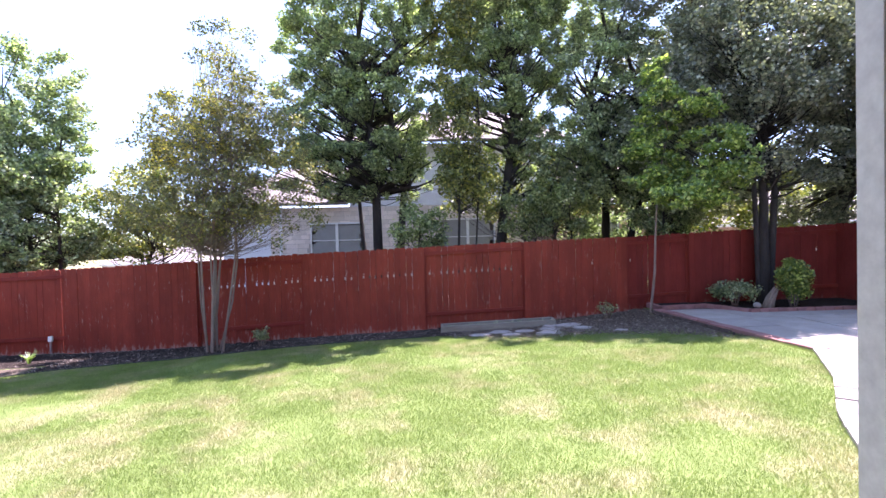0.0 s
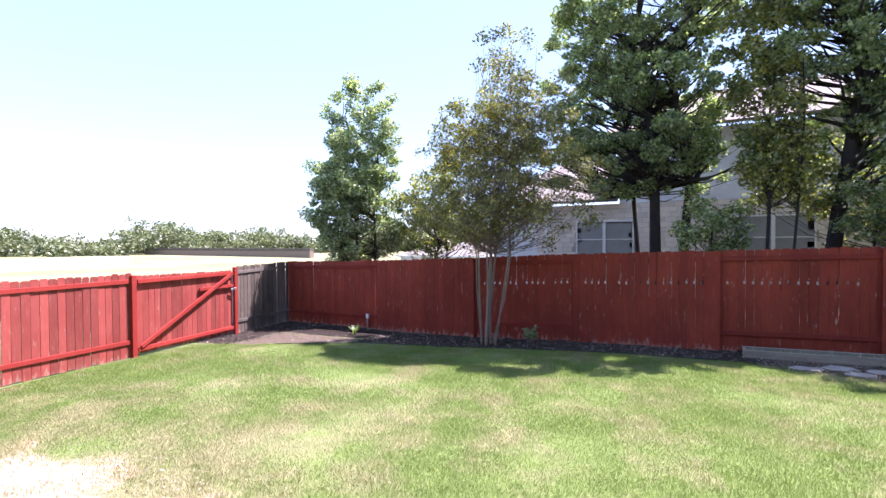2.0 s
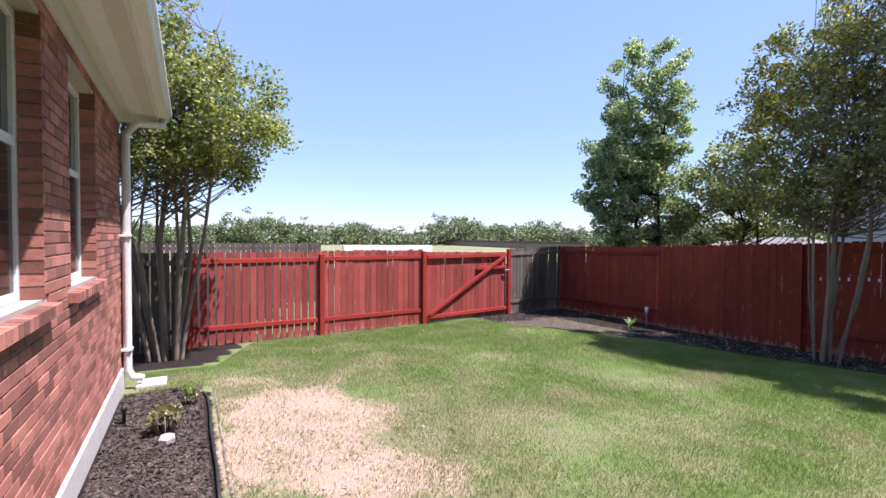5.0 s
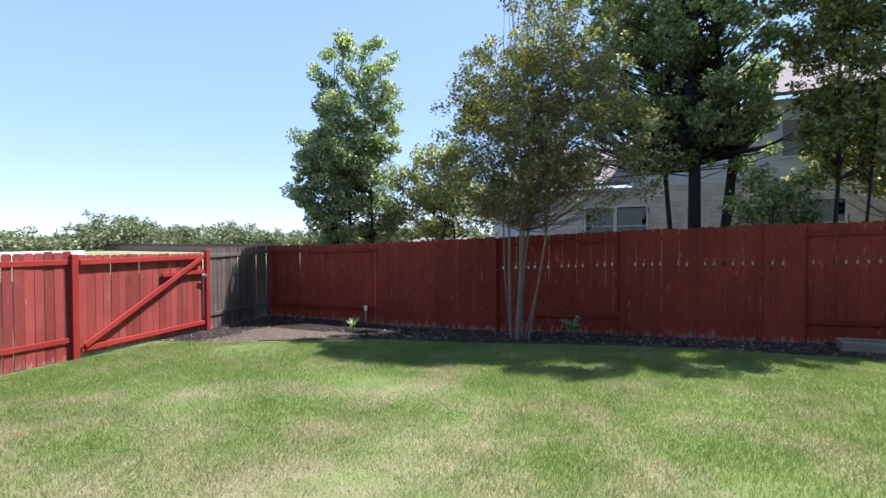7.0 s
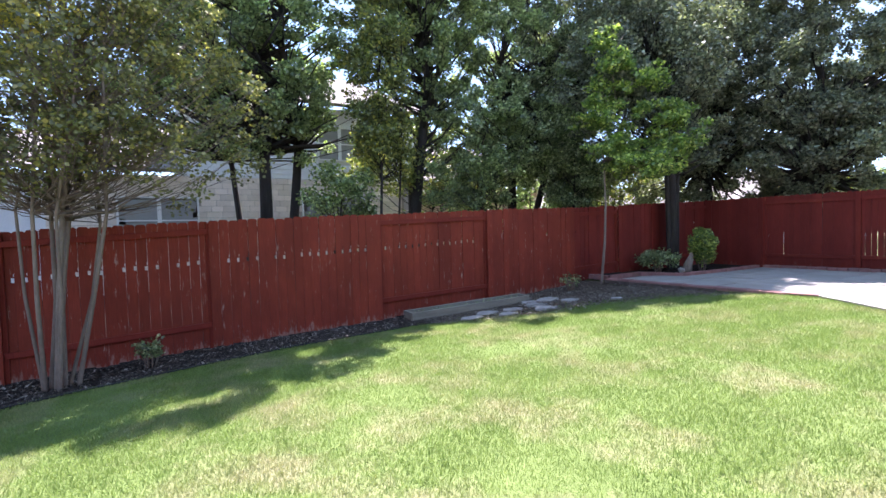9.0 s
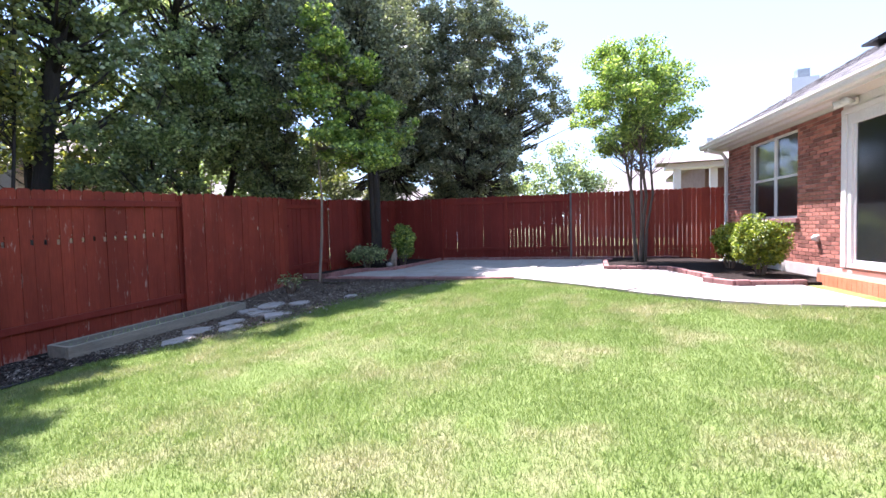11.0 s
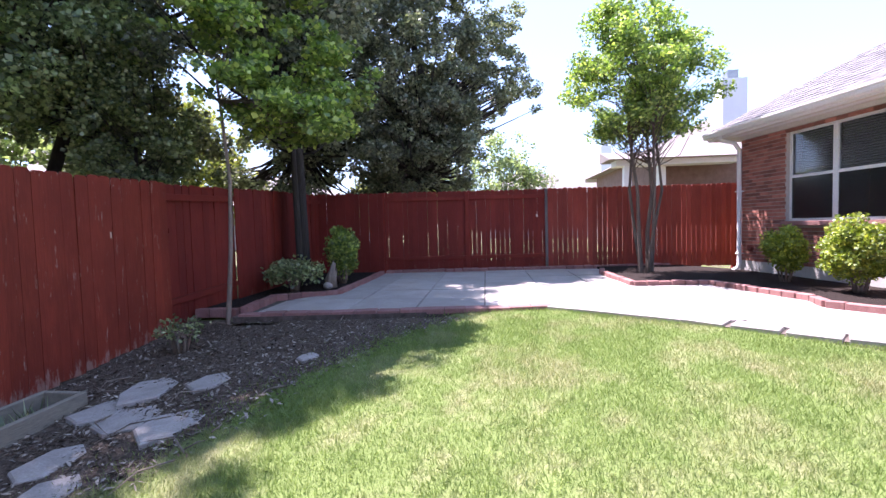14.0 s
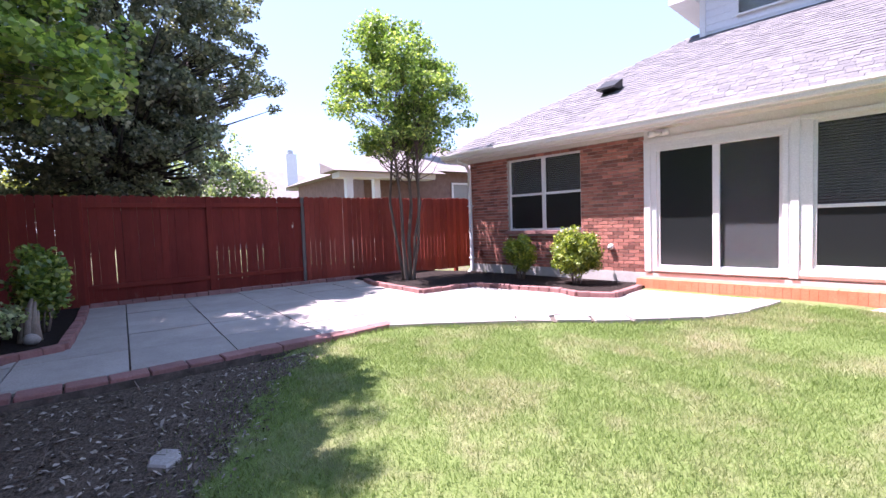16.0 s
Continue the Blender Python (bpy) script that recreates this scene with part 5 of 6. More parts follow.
shrub("shrub", -6.45, 0.18, -0.42, 0.09, 0.03, 160, 0.03, "leaf_bright", 48, "small green weed in the mulch", "", 12, 0.05)

# strap-leaved clump by the fence
rng_i = random.Random(8)
cl = thing("grass_clump", -8.75, 9.35, g(-8.75, 9.35), "tuft of green strap leaves at the edge of the mulch", "plant")
v, f = [], []
for i in range(40):
    a, le = rng_i.uniform(0, 6.28), rng_i.uniform(0.18, 0.34)
    ca, sa = math.cos(a), math.sin(a)
    b = len(v)
    for q, wd in ((0, 0.012), (0.5, 0.011), (1.0, 0.002)):
        o = q * q * le * 0.5
        for s_ in (-1, 1):
            v.append((ca * (0.02 + o) - sa * wd * s_, sa * (0.02 + o) + ca * wd * s_, q * le * (1 - 0.25 * q)))
    f += [(b, b + 1, b + 3, b + 2), (b + 2, b + 3, b + 5, b + 4)]
mesh_object("leaf_tuft", v, f, M["leaf_bright"], cl)

# small things in the yard
box_ = thing("planter_box", 1.39, 9.93, float(g(1.39, 9.9)), "long low planter frame of weathered timbers, half full of weeds", "planter")
box_.rotation_euler = (0, radians(-2.2), radians(-2.5))
for nm, lo, hi in (("board", (-1.33, -0.20, -0.06), (1.33, -0.155, 0.15)), ("board", (-1.33, 0.155, -0.06), (1.33, 0.20, 0.15)), ("board", (-1.33, -0.154, -0.06), (-1.285, 0.154, 0.15)), ("board", (1.285, -0.154, -0.06), (1.33, 0.154, 0.15))):
    boxpart(nm, lo, hi, M["timber"], box_, 0.006)
boxpart("soil", (-1.284, -0.154, -0.05), (1.284, 0.154, 0.01), M["mulch_chip"], box_)

rng_w = random.Random(18)
wv, wf = [], []
for i in range(260):
    x, y, a, le = rng_w.uniform(-1.2, 1.2), rng_w.uniform(-0.13, 0.13), rng_w.uniform(0, 6.28), rng_w.uniform(0.08, 0.24)
    dx, dy = math.cos(a), math.sin(a)
    b = len(wv)
    wv += [(x - dy * 0.009, y + dx * 0.009, 0.0), (x + dy * 0.009, y - dx * 0.009, 0.0), (x + dx * le * 0.5, y + dy * le * 0.4, le * 0.8)]
    wf.append((b, b + 1, b + 2))
weeds = mesh_object("weeds", wv, wf, M["leaf_holly"])
weeds.location = (1.39, 9.93, float(g(1.39, 9.9)) + 0.01)
weeds.rotation_euler = box_.rotation_euler
tagged(weeds, "dull green weeds growing in the timber planter", "weeds", kind="stuff")

outlet = thing("outlet_box", -9.05, 10.33, -0.62, "white electrical outlet box on a short post at the fence foot", "outlet box")
boxpart("cover", (-0.045, -0.03, 0.0), (0.045, 0.03, 0.13), M["white"], outlet, 0.008)
boxpart("stake", (-0.02, -0.012, -0.28), (0.02, 0.012, 0.0), M["metal"], outlet)

plog = thing("tree_stump", 7.42, 9.27, -0.17, "weathered grey broken stump leaning in the corner bed", "stump")
v, f = [], []
rs_ = random.Random(12)
for k_ in range(9):
    a = k_ * 0.75
    ox, oy, hh = 0.07 * math.cos(a), 0.06 * math.sin(a), rs_.uniform(0.28, 0.56)
    tube(v, f, [Vector((ox * 1.3, oy * 1.3, -0.06)), Vector((ox + 0.20 * hh, oy, hh * 0.5)), Vector((ox * 0.7 + 0.46 * hh, oy * 0.7 - 0.03, hh))], [0.055, 0.042, rs_.uniform(0.006, 0.02)], 6)
mesh_object("wood", v, f, M["bark"], plog, True)
pale = thing("rock", 7.15, 9.22, -0.15, "pale rounded rock beside the broken stump", "rock")
bm = bmesh.new()
bmesh.ops.create_icosphere(bm, subdivisions=2, radius=0.085)
for v_ in bm.verts:
    v_.co *= 1 + 0.22 * noise.noise(v_.co * 9)
    v_.co.z = v_.co.z * 0.8 + 0.05
part("stone", bm, M["stone"], pale, smooth=True)
st_ = thing("path_light", -6.15, -0.33, -0.42, "short black garden path light stub beside the footing", "garden light")
v, f = [], []
tube(v, f, [Vector((0, 0, -0.06)), Vector((0, 0, 0.12)), Vector((0, 0, 0.125)), Vector((0, 0, 0.17))], [0.015, 0.015, 0.028, 0.024], 10)
mesh_object("stub", v, f, M["plastic"], st_, True)


STONES = [(2.95, 9.32, 0.30), (3.05, 8.86, 0.22), (2.55, 9.42, 0.24), (2.38, 9.08, 0.27), (2.30, 8.68, 0.26), (1.85, 9.14, 0.24), (1.38, 9.24, 0.27), (0.92, 9.05, 0.26), (1.50, 8.84, 0.20), (3.6, 8.2, 0.12)]


def rock(x, y, r, h, seed, label, group=""):
    rn = random.Random(seed)
    bm = bmesh.new()
    k = 6
    out = [(x + r * rn.uniform(0.75, 1.35) * math.cos(2 * math.pi * i / k), y + r * 0.8 * rn.uniform(0.6, 1.15) * math.sin(2 * math.pi * i / k)) for i in range(k)]
    z = g(x, y)
    o = slab("stepping_stone", out, z - 0.05, z + h, M["stone"], None, "", 0.012)
    tagged(o, label, "stone", group)


for i, (x, y, r) in enumerate(STONES):
    rock(x, y, r, 0.022, 60 + i, "flat pale irregular stepping stone in the leaf litter", "stepping stones")
# fallen twigs under the trees
rt = random.Random(31)
for i in range(22):
    x, y = rt.uniform(1.8, 4.9), rt.uniform(8.1, 10.1)
    a, le = rt.uniform(0, 6.28), rt.uniform(0.15, 0.5)
    v, f = [], []
    tube(v, f, [Vector((0, 0, 0)), Vector((math.cos(a) * le * 0.5, math.sin(a) * le * 0.5, rt.uniform(0.0, 0.05))), Vector((math.cos(a + 0.4) * le, math.sin(a + 0.4) * le, 0.0))], [0.006, 0.005, 0.002], 5)
    tw = mesh_object("twig", v, f, M["bark"], None, True)
    tw.location = (x, y, g(x, y) + 0.018)
    tagged(tw, "thin dry fallen twig on the leaf litter", "twig", "fallen twigs")
rock(-5.55, 0.02, 0.08, 0.06, 75, "small pale rock among bedding plants")

# plastic edging along the beds
for nm, pts in (("bed_strip", [(-4.2, 0.34), (-4.9, 0.35), (-5.6, 0.34), (-6.2, 0.35), (-6.6, 0.345), (-6.78, 0.32), (-6.9, 0.26), (-6.97, 0.16), (-6.99, 0.02)]),
                ("bed_strip", [(x, north_bed(x) - 0.02) for x in np.arange(-9.6, -0.2, 0.4)])):
    v, f = [], []
    tube(v, f, [Vector((x, y, g(x, y) + 0.02)) for x, y in pts], [0.012] * len(pts), 6)
    tagged(mesh_object(nm, v, f, M["plastic"], None, True), "thin black plastic strip along the mulch bed", "edging strip")

# loose chips, dead leaves
def scatter(name, n_, area_fn, size, material, label, seed, lift=0.0, kind="stuff"):
    rng = np.random.default_rng(seed)
    pts = area_fn(rng, n_)
    k = len(pts)
    a = rng.uniform(0, 6.283, k)
    s = size * rng.uniform(0.5, 1.5, k)
    el = rng.uniform(0.14, 0.55, k)
    ux, uy = np.cos(a), np.sin(a)
    tilt = rng.normal(0, 0.3, (k, 2))
    vs = np.zeros((k, 4, 3))
    for j, (p, q) in enumerate(((-1, 0), (0, -1), (1, 0), (0, 1))):
        dx = (p * ux - q * el * uy) * s
        dy = (p * uy + q * el * ux) * s
        vs[:, j, 0] = pts[:, 0] + dx
        vs[:, j, 1] = pts[:, 1] + dy
        vs[:, j, 2] = ground_z(pts[:, 0], pts[:, 1]) + lift + 0.012 + tilt[:, 0] * dx + tilt[:, 1] * dy + (0.004 if j % 2 else 0)
    me = bpy.data.meshes.new(name)
    me.vertices.add(k * 4)
    me.vertices.foreach_set("co", vs.astype(np.float32).ravel())
    me.loops.add(k * 4)
    me.loops.foreach_set("vertex_index", np.arange(k * 4, dtype=np.int32))
    me.polygons.add(k)
    me.polygons.foreach_set("loop_start", np.arange(0, k * 4, 4, dtype=np.int32))
    me.update(calc_edges=True)
    me.materials.append(M[material])
    return tagged(new(name, me), label, "ground litter", kind=kind)


def bed_pts(rng, n_):
    x = rng.uniform(-12, 0.5, n_)
    x = x[(x < -10.6) | (x > -8.1) | (rng.random(n_) < 0.25)]
    y = np.array([rng.uniform(north_bed(v), 10.35) for v in x])
    return np.c_[x, y]


def house_bed(rng, n_):
    return np.c_[rng.uniform(-7.1, -4.0, n_), rng.uniform(-0.42, 0.30, n_)]


def litter_pts(rng, n_):
    x = rng.uniform(0.2, 5.0, n_)
    y = np.array([rng.uniform(north_bed(v) - 0.3 * rng.random(), 10.3) for v in x])
    return np.c_[x, y]


scatter("mulch_chips", 22000, bed_pts, 0.020, "mulch_chip", "dark brown shredded bark mulch", 91)
scatter("mulch_chips", 15000, house_bed, 0.018, "mulch_chip", "dark brown shredded bark mulch by the house", 92)
scatter("dead_leaves", 2500, bed_pts, 0.025, "dead_leaf", "scattered dry dead leaves on the mulch", 93)
scatter("dead_leaves", 3000, litter_pts, 0.021, "dead_leaf", "dry dead leaves thick under the trees", 94)
scatter("mulch_chips", 8000, litter_pts, 0.017, "litter_chip", "brown chips among the leaf litter", 95)

def soil_pts(rng, n_):
    a, d = rng.uniform(0, 6.283, n_), rng.random(n_) ** 0.6
    return np.c_[-5.35 + 2.1 * d * np.cos(a), np.maximum(1.05 + 1.2 * d * np.sin(a), 0.42)]


scatter("straw", 2200, soil_pts, 0.013, "dead_leaf", "dry straw and dead grass on the bare soil", 96)

# grass blades
def build_grass(n_):
    rng = np.random.default_rng(77)
    x = rng.uniform(-11.6, 5.45, n_)
    y = rng.uniform(-0.3, 9.6, n_)
    nb = np.interp(x, [-12.5, -10.2, -9.0, -7.5, -5.0, -2.0, 0.0, 1.6, 3.0, 4.2, 5.0], [6.6, 7.2, 7.75, 8.45, 9.0, 9.35, 9.3, 8.6, 8.1, 7.5, 6.8])
    keep = (y < nb - 0.02 + rng.normal(0, 0.06, n_) + np.where(x > 0.5, rng.normal(-0.1, 0.28, n_), 0)) & (x > -11.1 - 0.155 * (y - 2.66) + 0.1)
    keep &= ~((x > 2.95) & (y < np.interp(x, [2.95, 2.98, 3.15, 3.6, 4.55, 5.42], [0.9, 1.9, 2.65, 3.35, 4.4, 5.7]))) & (x < 5.0 + (9.75 - y) * 0.103)
    keep &= ~((x < -3.6) & (x > -7.05) & (y < 0.40)) & ~((x < -8.3) & (y < 1.0 - (x + 10) * 0.3))
    keep &= (y > 0.0) | (x < -7.0)
    keep &= ~((x > 1.5) & (y < 1.98 - 0.153 * (9.3 - x)))
    d = np.hypot((x + 5.35) / 1.9, (y - 1.05) / 0.95)
    patchy = 0.5 + 0.5 * np.sin(x * 5.1 + 2 * np.sin(y * 3.3)) * np.sin(y * 4.7 + 2 * np.sin(x * 2.9))
    keep &= (d > 0.60 + 0.9 * patchy * rng.random(n_)) | (rng.random(n_) < 0.36 * patchy)
    x, y = x[keep], y[keep]
    k = len(x)
    h = rng.uniform(0.016, 0.042, k)
    a = rng.uniform(0, 6.283, k)
    w = rng.uniform(0.0022, 0.0042, k)
    lean = rng.normal(0, 0.014, (k, 2))
    z = ground_z(x, y) + 0.0
    vs = np.zeros((k, 3, 3))
    vs[:, 0] = np.c_[x - np.cos(a) * w, y - np.sin(a) * w, z]
    vs[:, 1] = np.c_[x + np.cos(a) * w, y + np.sin(a) * w, z]
    vs[:, 2] = np.c_[x + lean[:, 0], y + lean[:, 1], z + h]
    me = bpy.data.meshes.new("grass")
    me.vertices.add(k * 3)
    me.vertices.foreach_set("co", vs.astype(np.float32).ravel())
    me.loops.add(k * 3)
    me.loops.foreach_set("vertex_index", np.arange(k * 3, dtype=np.int32))
    me.polygons.add(k)
    me.polygons.foreach_set("loop_start", np.arange(0, k * 3, 3, dtype=np.int32))
    me.update(calc_edges=True)
    me.materials.append(M["blade"])
    tagged(new("grass", me), "short mown grass, green with dry tan patches", "grass", kind="stuff")


build_grass(1000000)

# ---- neighbours and distance ----
def brick_panel(bm, x0, x1, z0, z1, y, holes, rng, bw=0.42, bh=0.2):
    """Stone-like courses standing a little proud of the wall."""
    z = z0
    row = 0
    while z < z1 - 0.01:
        x = x0 - (bw / 2 if row % 2 else 0)
        while x < x1:
            w = bw * rng.uniform(0.8, 1.2)
            a, b = max(x, x0), min(x + w, x1)
            if b - a > 0.05 and not any(h[0] < (a + b) / 2 < h[1] and h[2] < z + bh / 2 < h[3] for h in holes):
                box(bm, (a + 0.006, y - 0.02, z + 0.006), (b - 0.006, y + 0.1, min(z + bh, z1) - 0.006))
            x += w
        z += bh
        row += 1


def far_window(x0, x1, z0, z1, y, parent):
    w = new("window")
    w.parent = parent
    w.matrix_basis = pose((x0 + x1) / 2, y, z0)
    hw, h = (x1 - x0) / 2, z1 - z0
    boxpart("pane", (-hw, -0.02, 0), (hw, 0.0, h), M["blind"], w)
    bm = bmesh.new()
    for lo, hi in (((-hw - 0.06, -0.06, 0), (-hw, 0.0, h)), ((hw, -0.06, 0), (hw + 0.06, 0.0, h)), ((-hw - 0.06, -0.06, h), (hw + 0.06, 0.0, h + 0.06)), ((-hw - 0.06, -0.07, -0.06), (hw + 0.06, 0.0, 0)), ((-0.06, -0.06, 0), (0.06, -0.022, h)), ((-hw, -0.05, h * 0.5 - 0.02), (hw, -0.022, h * 0.5 + 0.02))):
        box(bm, lo, hi)
    part("window_frame", bm, M["white"], w)


nh = thing("house", label="two-storey neighbour house of beige brick and white boards behind the trees", category="house")
NHY = 20.0
NZ = -0.7
rn_ = random.Random(4)
HW = [(0.55, 2.9, 0.9, 2.42), (-5.2, -3.0, 0.9, 2.35), (-9.0, -7.4, 0.9, 2.2)]
boxpart("wall", (-7.0, NHY + 0.02, NZ), (6.6, NHY + 9, 3.1), M["mortar"], nh)
bm = bmesh.new()
brick_panel(bm, -7.0, 4.6, NZ, 3.1, NHY, HW, rn_)
tagged(part("stonework", bm, M["beige_brick"], nh), kind="stuff")
bm = bmesh.new()
brick_panel(bm, 4.7, 11.5, NZ, 2.9, NHY - 0.6, [(7.2, 8.2, 0.8, 2.2)], rn_, 0.24, 0.085)
tagged(part("brickwork", bm, M["pink_brick"], nh), kind="stuff")
boxpart("wall", (4.7, NHY - 0.57, NZ), (11.5, NHY + 8, 2.9), M["mortar"], nh)
for i in range(16):
    z = 3.12 + i * 0.17
    bm = bmesh.new()
    bm.faces.new([bm.verts.new(p) for p in ((-3.5, NHY - 0.03, z), (5.8, NHY - 0.03, z), (5.8, NHY + 0.0, z + 0.17), (-3.5, NHY + 0.0, z + 0.17))])
    bm.faces.new([bm.verts.new(p) for p in ((-3.5, NHY - 0.03, z), (-3.5, NHY + 0.01, z), (5.8, NHY + 0.01, z), (5.8, NHY - 0.03, z))])
    part("board", bm, M["siding"], nh)
boxpart("upper_wall", (-3.5, NHY + 0.01, 3.1), (5.8, NHY + 8, 5.84), M["siding"], nh)
quad("roof", [(-4.1, NHY - 0.6, 5.8), (6.4, NHY - 0.6, 5.8), (4.0, NHY + 4, 8.2), (-1.6, NHY + 4, 8.2)][::-1], M["roof_far"], nh, 0.12)
quad("roof", [(-9.6, NHY - 0.5, 3.15), (-3.5, NHY - 0.5, 3.15), (-3.5, NHY + 4, 5.4), (-7.0, NHY + 4, 5.4)][::-1], M["roof_far"], nh, 0.12)
quad("roof", [(5.2, NHY - 1.1, 2.95), (12.0, NHY - 1.1, 2.95), (10.0, NHY + 3, 5.2), (5.8, NHY + 3, 5.2)][::-1], M["roof_far"], nh, 0.12)
boxpart("wall", (-9.2, NHY + 0.3, NZ), (-7.0, NHY + 8, 3.1), M["siding"], nh)
far_window(0.55, 2.9, 0.9, 2.42, NHY + 0.0, nh)
far_window(-5.2, -3.0, 0.9, 2.35, NHY + 0.0, nh)
far_window(1.2, 2.8, 3.9, 5.1, NHY - 0.03, nh)
far_window(7.3, 8.3, 0.8, 2.2, NHY - 0.6, nh)
boxpart("downpipe", (-6.6, NHY - 0.1, NZ), (-6.5, NHY - 0.021, 3.1), M["white"], nh)


def gable_house(x, y, rot, w, d, h, rise, label, wallmat="pink_brick", chimney=None, base=-0.8, col=None):
    t = thing("house", x, y, base, label, "house", "neighbour houses")
    t.rotation_euler = (0, 0, radians(rot))
    boxpart("wall", (-w / 2, -d / 2, 0), (w / 2, d / 2, h), M[wallmat], t)
    o = 0.5
    ins = min(w, d) / 2 + o
    lo = [(-w / 2 - o, -d / 2 - o, h), (w / 2 + o, -d / 2 - o, h), (w / 2 + o, d / 2 + o, h), (-w / 2 - o, d / 2 + o, h)]
    if w >= d:
        r1, r2 = (-w / 2 - o + ins, 0, h + rise), (w / 2 + o - ins, 0, h + rise)
        fs = [(0, 1, 5, 4), (1, 2, 5), (2, 3, 4, 5), (3, 0, 4), (3, 2, 1, 0)]
    else:
        r1, r2 = (0, -d / 2 - o + ins, h + rise), (0, d / 2 + o - ins, h + rise)
        fs = [(0, 1, 4), (1, 2, 5, 4), (2, 3, 5), (3, 0, 4, 5), (3, 2, 1, 0)]
    mesh_object("roof", lo + [r1, r2], fs, M["roof_far"], t)
    boxpart("fascia", (-w / 2 - o, -d / 2 - o - 0.03, h - 0.18), (w / 2 + o, -d / 2 - o - 0.002, h), M["white"], t)
    boxpart("fascia", (-w / 2 - o - 0.03, -d / 2 - o, h - 0.18), (-w / 2 - o - 0.002, d / 2 + o, h), M["white"], t)
    if chimney:
        cx_, cy_, cz = chimney
        c = boxpart("chimney", (cx_ - 0.45, cy_ - 0.35, h), (cx_ + 0.45, cy_ + 0.35, cz), M["siding"], t)
        boxpart("cap", (cx_ - 0.2, cy_ - 0.2, cz + 0.002), (cx_ + 0.2, cy_ + 0.2, cz + 0.35), M["metal"], c)
    for i in (-1, 1):
        far_window(i * w * 0.22 - 0.7, i * w * 0.22 + 0.7, 0.9, 2.2, -d / 2, t)
    return t


nb = gable_house(21.0, -4.0, 90, 9.0, 8.0, 3.70, 2.1, "neighbour house with a grey hipped roof and white porch", "nb_brick", (0.9, 2.4, 6.7), -0.5)
for cx_, cy_ in ((4.35, 4.75), (5.6, 5.1)):
    boxpart("column", (cx_ - 0.12, cy_ - 0.12, 0), (cx_ + 0.12, cy_ + 0.12, 3.25), M["white"], nb)
boxpart("porch_beam", (2.0, 4.6, 3.25), (6.0, 5.3, 3.45), M["white"], nb, 0.01)
bm = bmesh.new()
pv = [bm.verts.new(p) for p in ((1.7, 4.2, 3.45), (6.3, 4.2, 3.45), (6.3, 5.6, 3.45), (1.7, 5.6, 3.45), (1.7, 4.2, 3.85), (6.3, 4.2, 3.85))]
for q in ((0, 1, 2, 3), (3, 2, 5, 4), (0, 3, 4), (1, 5, 2), (0, 4, 5, 1)):
    bm.faces.new([pv[k] for k in q])
part("porch_roof", bm, M["roof_far"], nb)
far_w = new("window")
far_w.parent = nb
far_w.matrix_basis = pose(-0.6, 4.0, 1.75, 0, 0, 180)
for nm, lo, hi, mm in (("pane", (-0.85, -0.02, 0), (0.85, 0.0, 1.45), "blind"), ("window_frame", (-0.93, -0.07, -0.07), (0.93, -0.021, 0), "white"), ("window_frame", (-0.93, -0.07, 1.45), (0.93, -0.021, 1.52), "white"),
                       ("window_frame", (-0.93, -0.07, 0), (-0.85, -0.021, 1.45), "white"), ("window_frame", (0.85, -0.07, 0), (0.93, -0.021, 1.45), "white"), ("mullion", (-0.04, -0.06, 0), (0.04, -0.021, 1.45), "white")):
    boxpart(nm, lo, hi, M[mm], far_w)
gable_house(42.0, -2.5, 90, 13.0, 9.0, 4.0, 3.0, "pale-roofed house with a tall white chimney beyond the east fence", "pink_brick", (-1.2, 2.0, 8.2), -1.0)
gable_house(60.0, 1.0, 90, 12.0, 9.0, 5.2, 3.2, "distant two-storey house with a brown roof", "pink_brick", None, -1.0)
gable_house(30.0, 20.0, 70, 10.0, 9.0, 3.0, 2.6, "pale house glimpsed between the trees", "siding", None, -1.0)
gable_house(20.0, 26.0, 0, 10.0, 9.0, 3.0, 2.6, "brick house glimpsed between the trees", "pink_brick", None, -1.0)
gable_house(-28.0, -13.0, 0, 11.0, 8.0, 2.9, 2.2, "grey-roofed house beyond the west fence", "siding", None, -1.6)
gable_house(-28.0, 55.0, 0, 14.0, 8.0, 2.4, 1.6, "low pale building at the field's edge", "siding", None, -2.6)

# weathered fence in the next yard
gf = thing("fence", label="weathered grey board fence in the next yard", category="fence", group="garden fences")
rgf = random.Random(3)
fence_run(gf, ((-17.5, 4.2), (-17.5, -8.0)), (1.02, 1.06), lambda x, y: -1.2, "B", M["grey_wood"], M["grey_wood"], rgf, pitch=0.15, gap=0.012, gappy=0.3, facing=-1)
wb = boxpart("low_wall", (-62, 18.0, -1.6), (-61, 31.0, 0.05), M["white"], None)
tagged(wb, "long low white wall across the field", "wall")
gf2 = boxpart("dark_fence", (-110, 60, -1.6), (-60, 61, 0.5), M["grey_wood"], None)
tagged(gf2, "dark distant boundary fence by the trees", "fence")


# the line of trees round the field: near ones as trees, the rest as one wood
rng_f = np.random.default_rng(9)
cen, rad = [], []
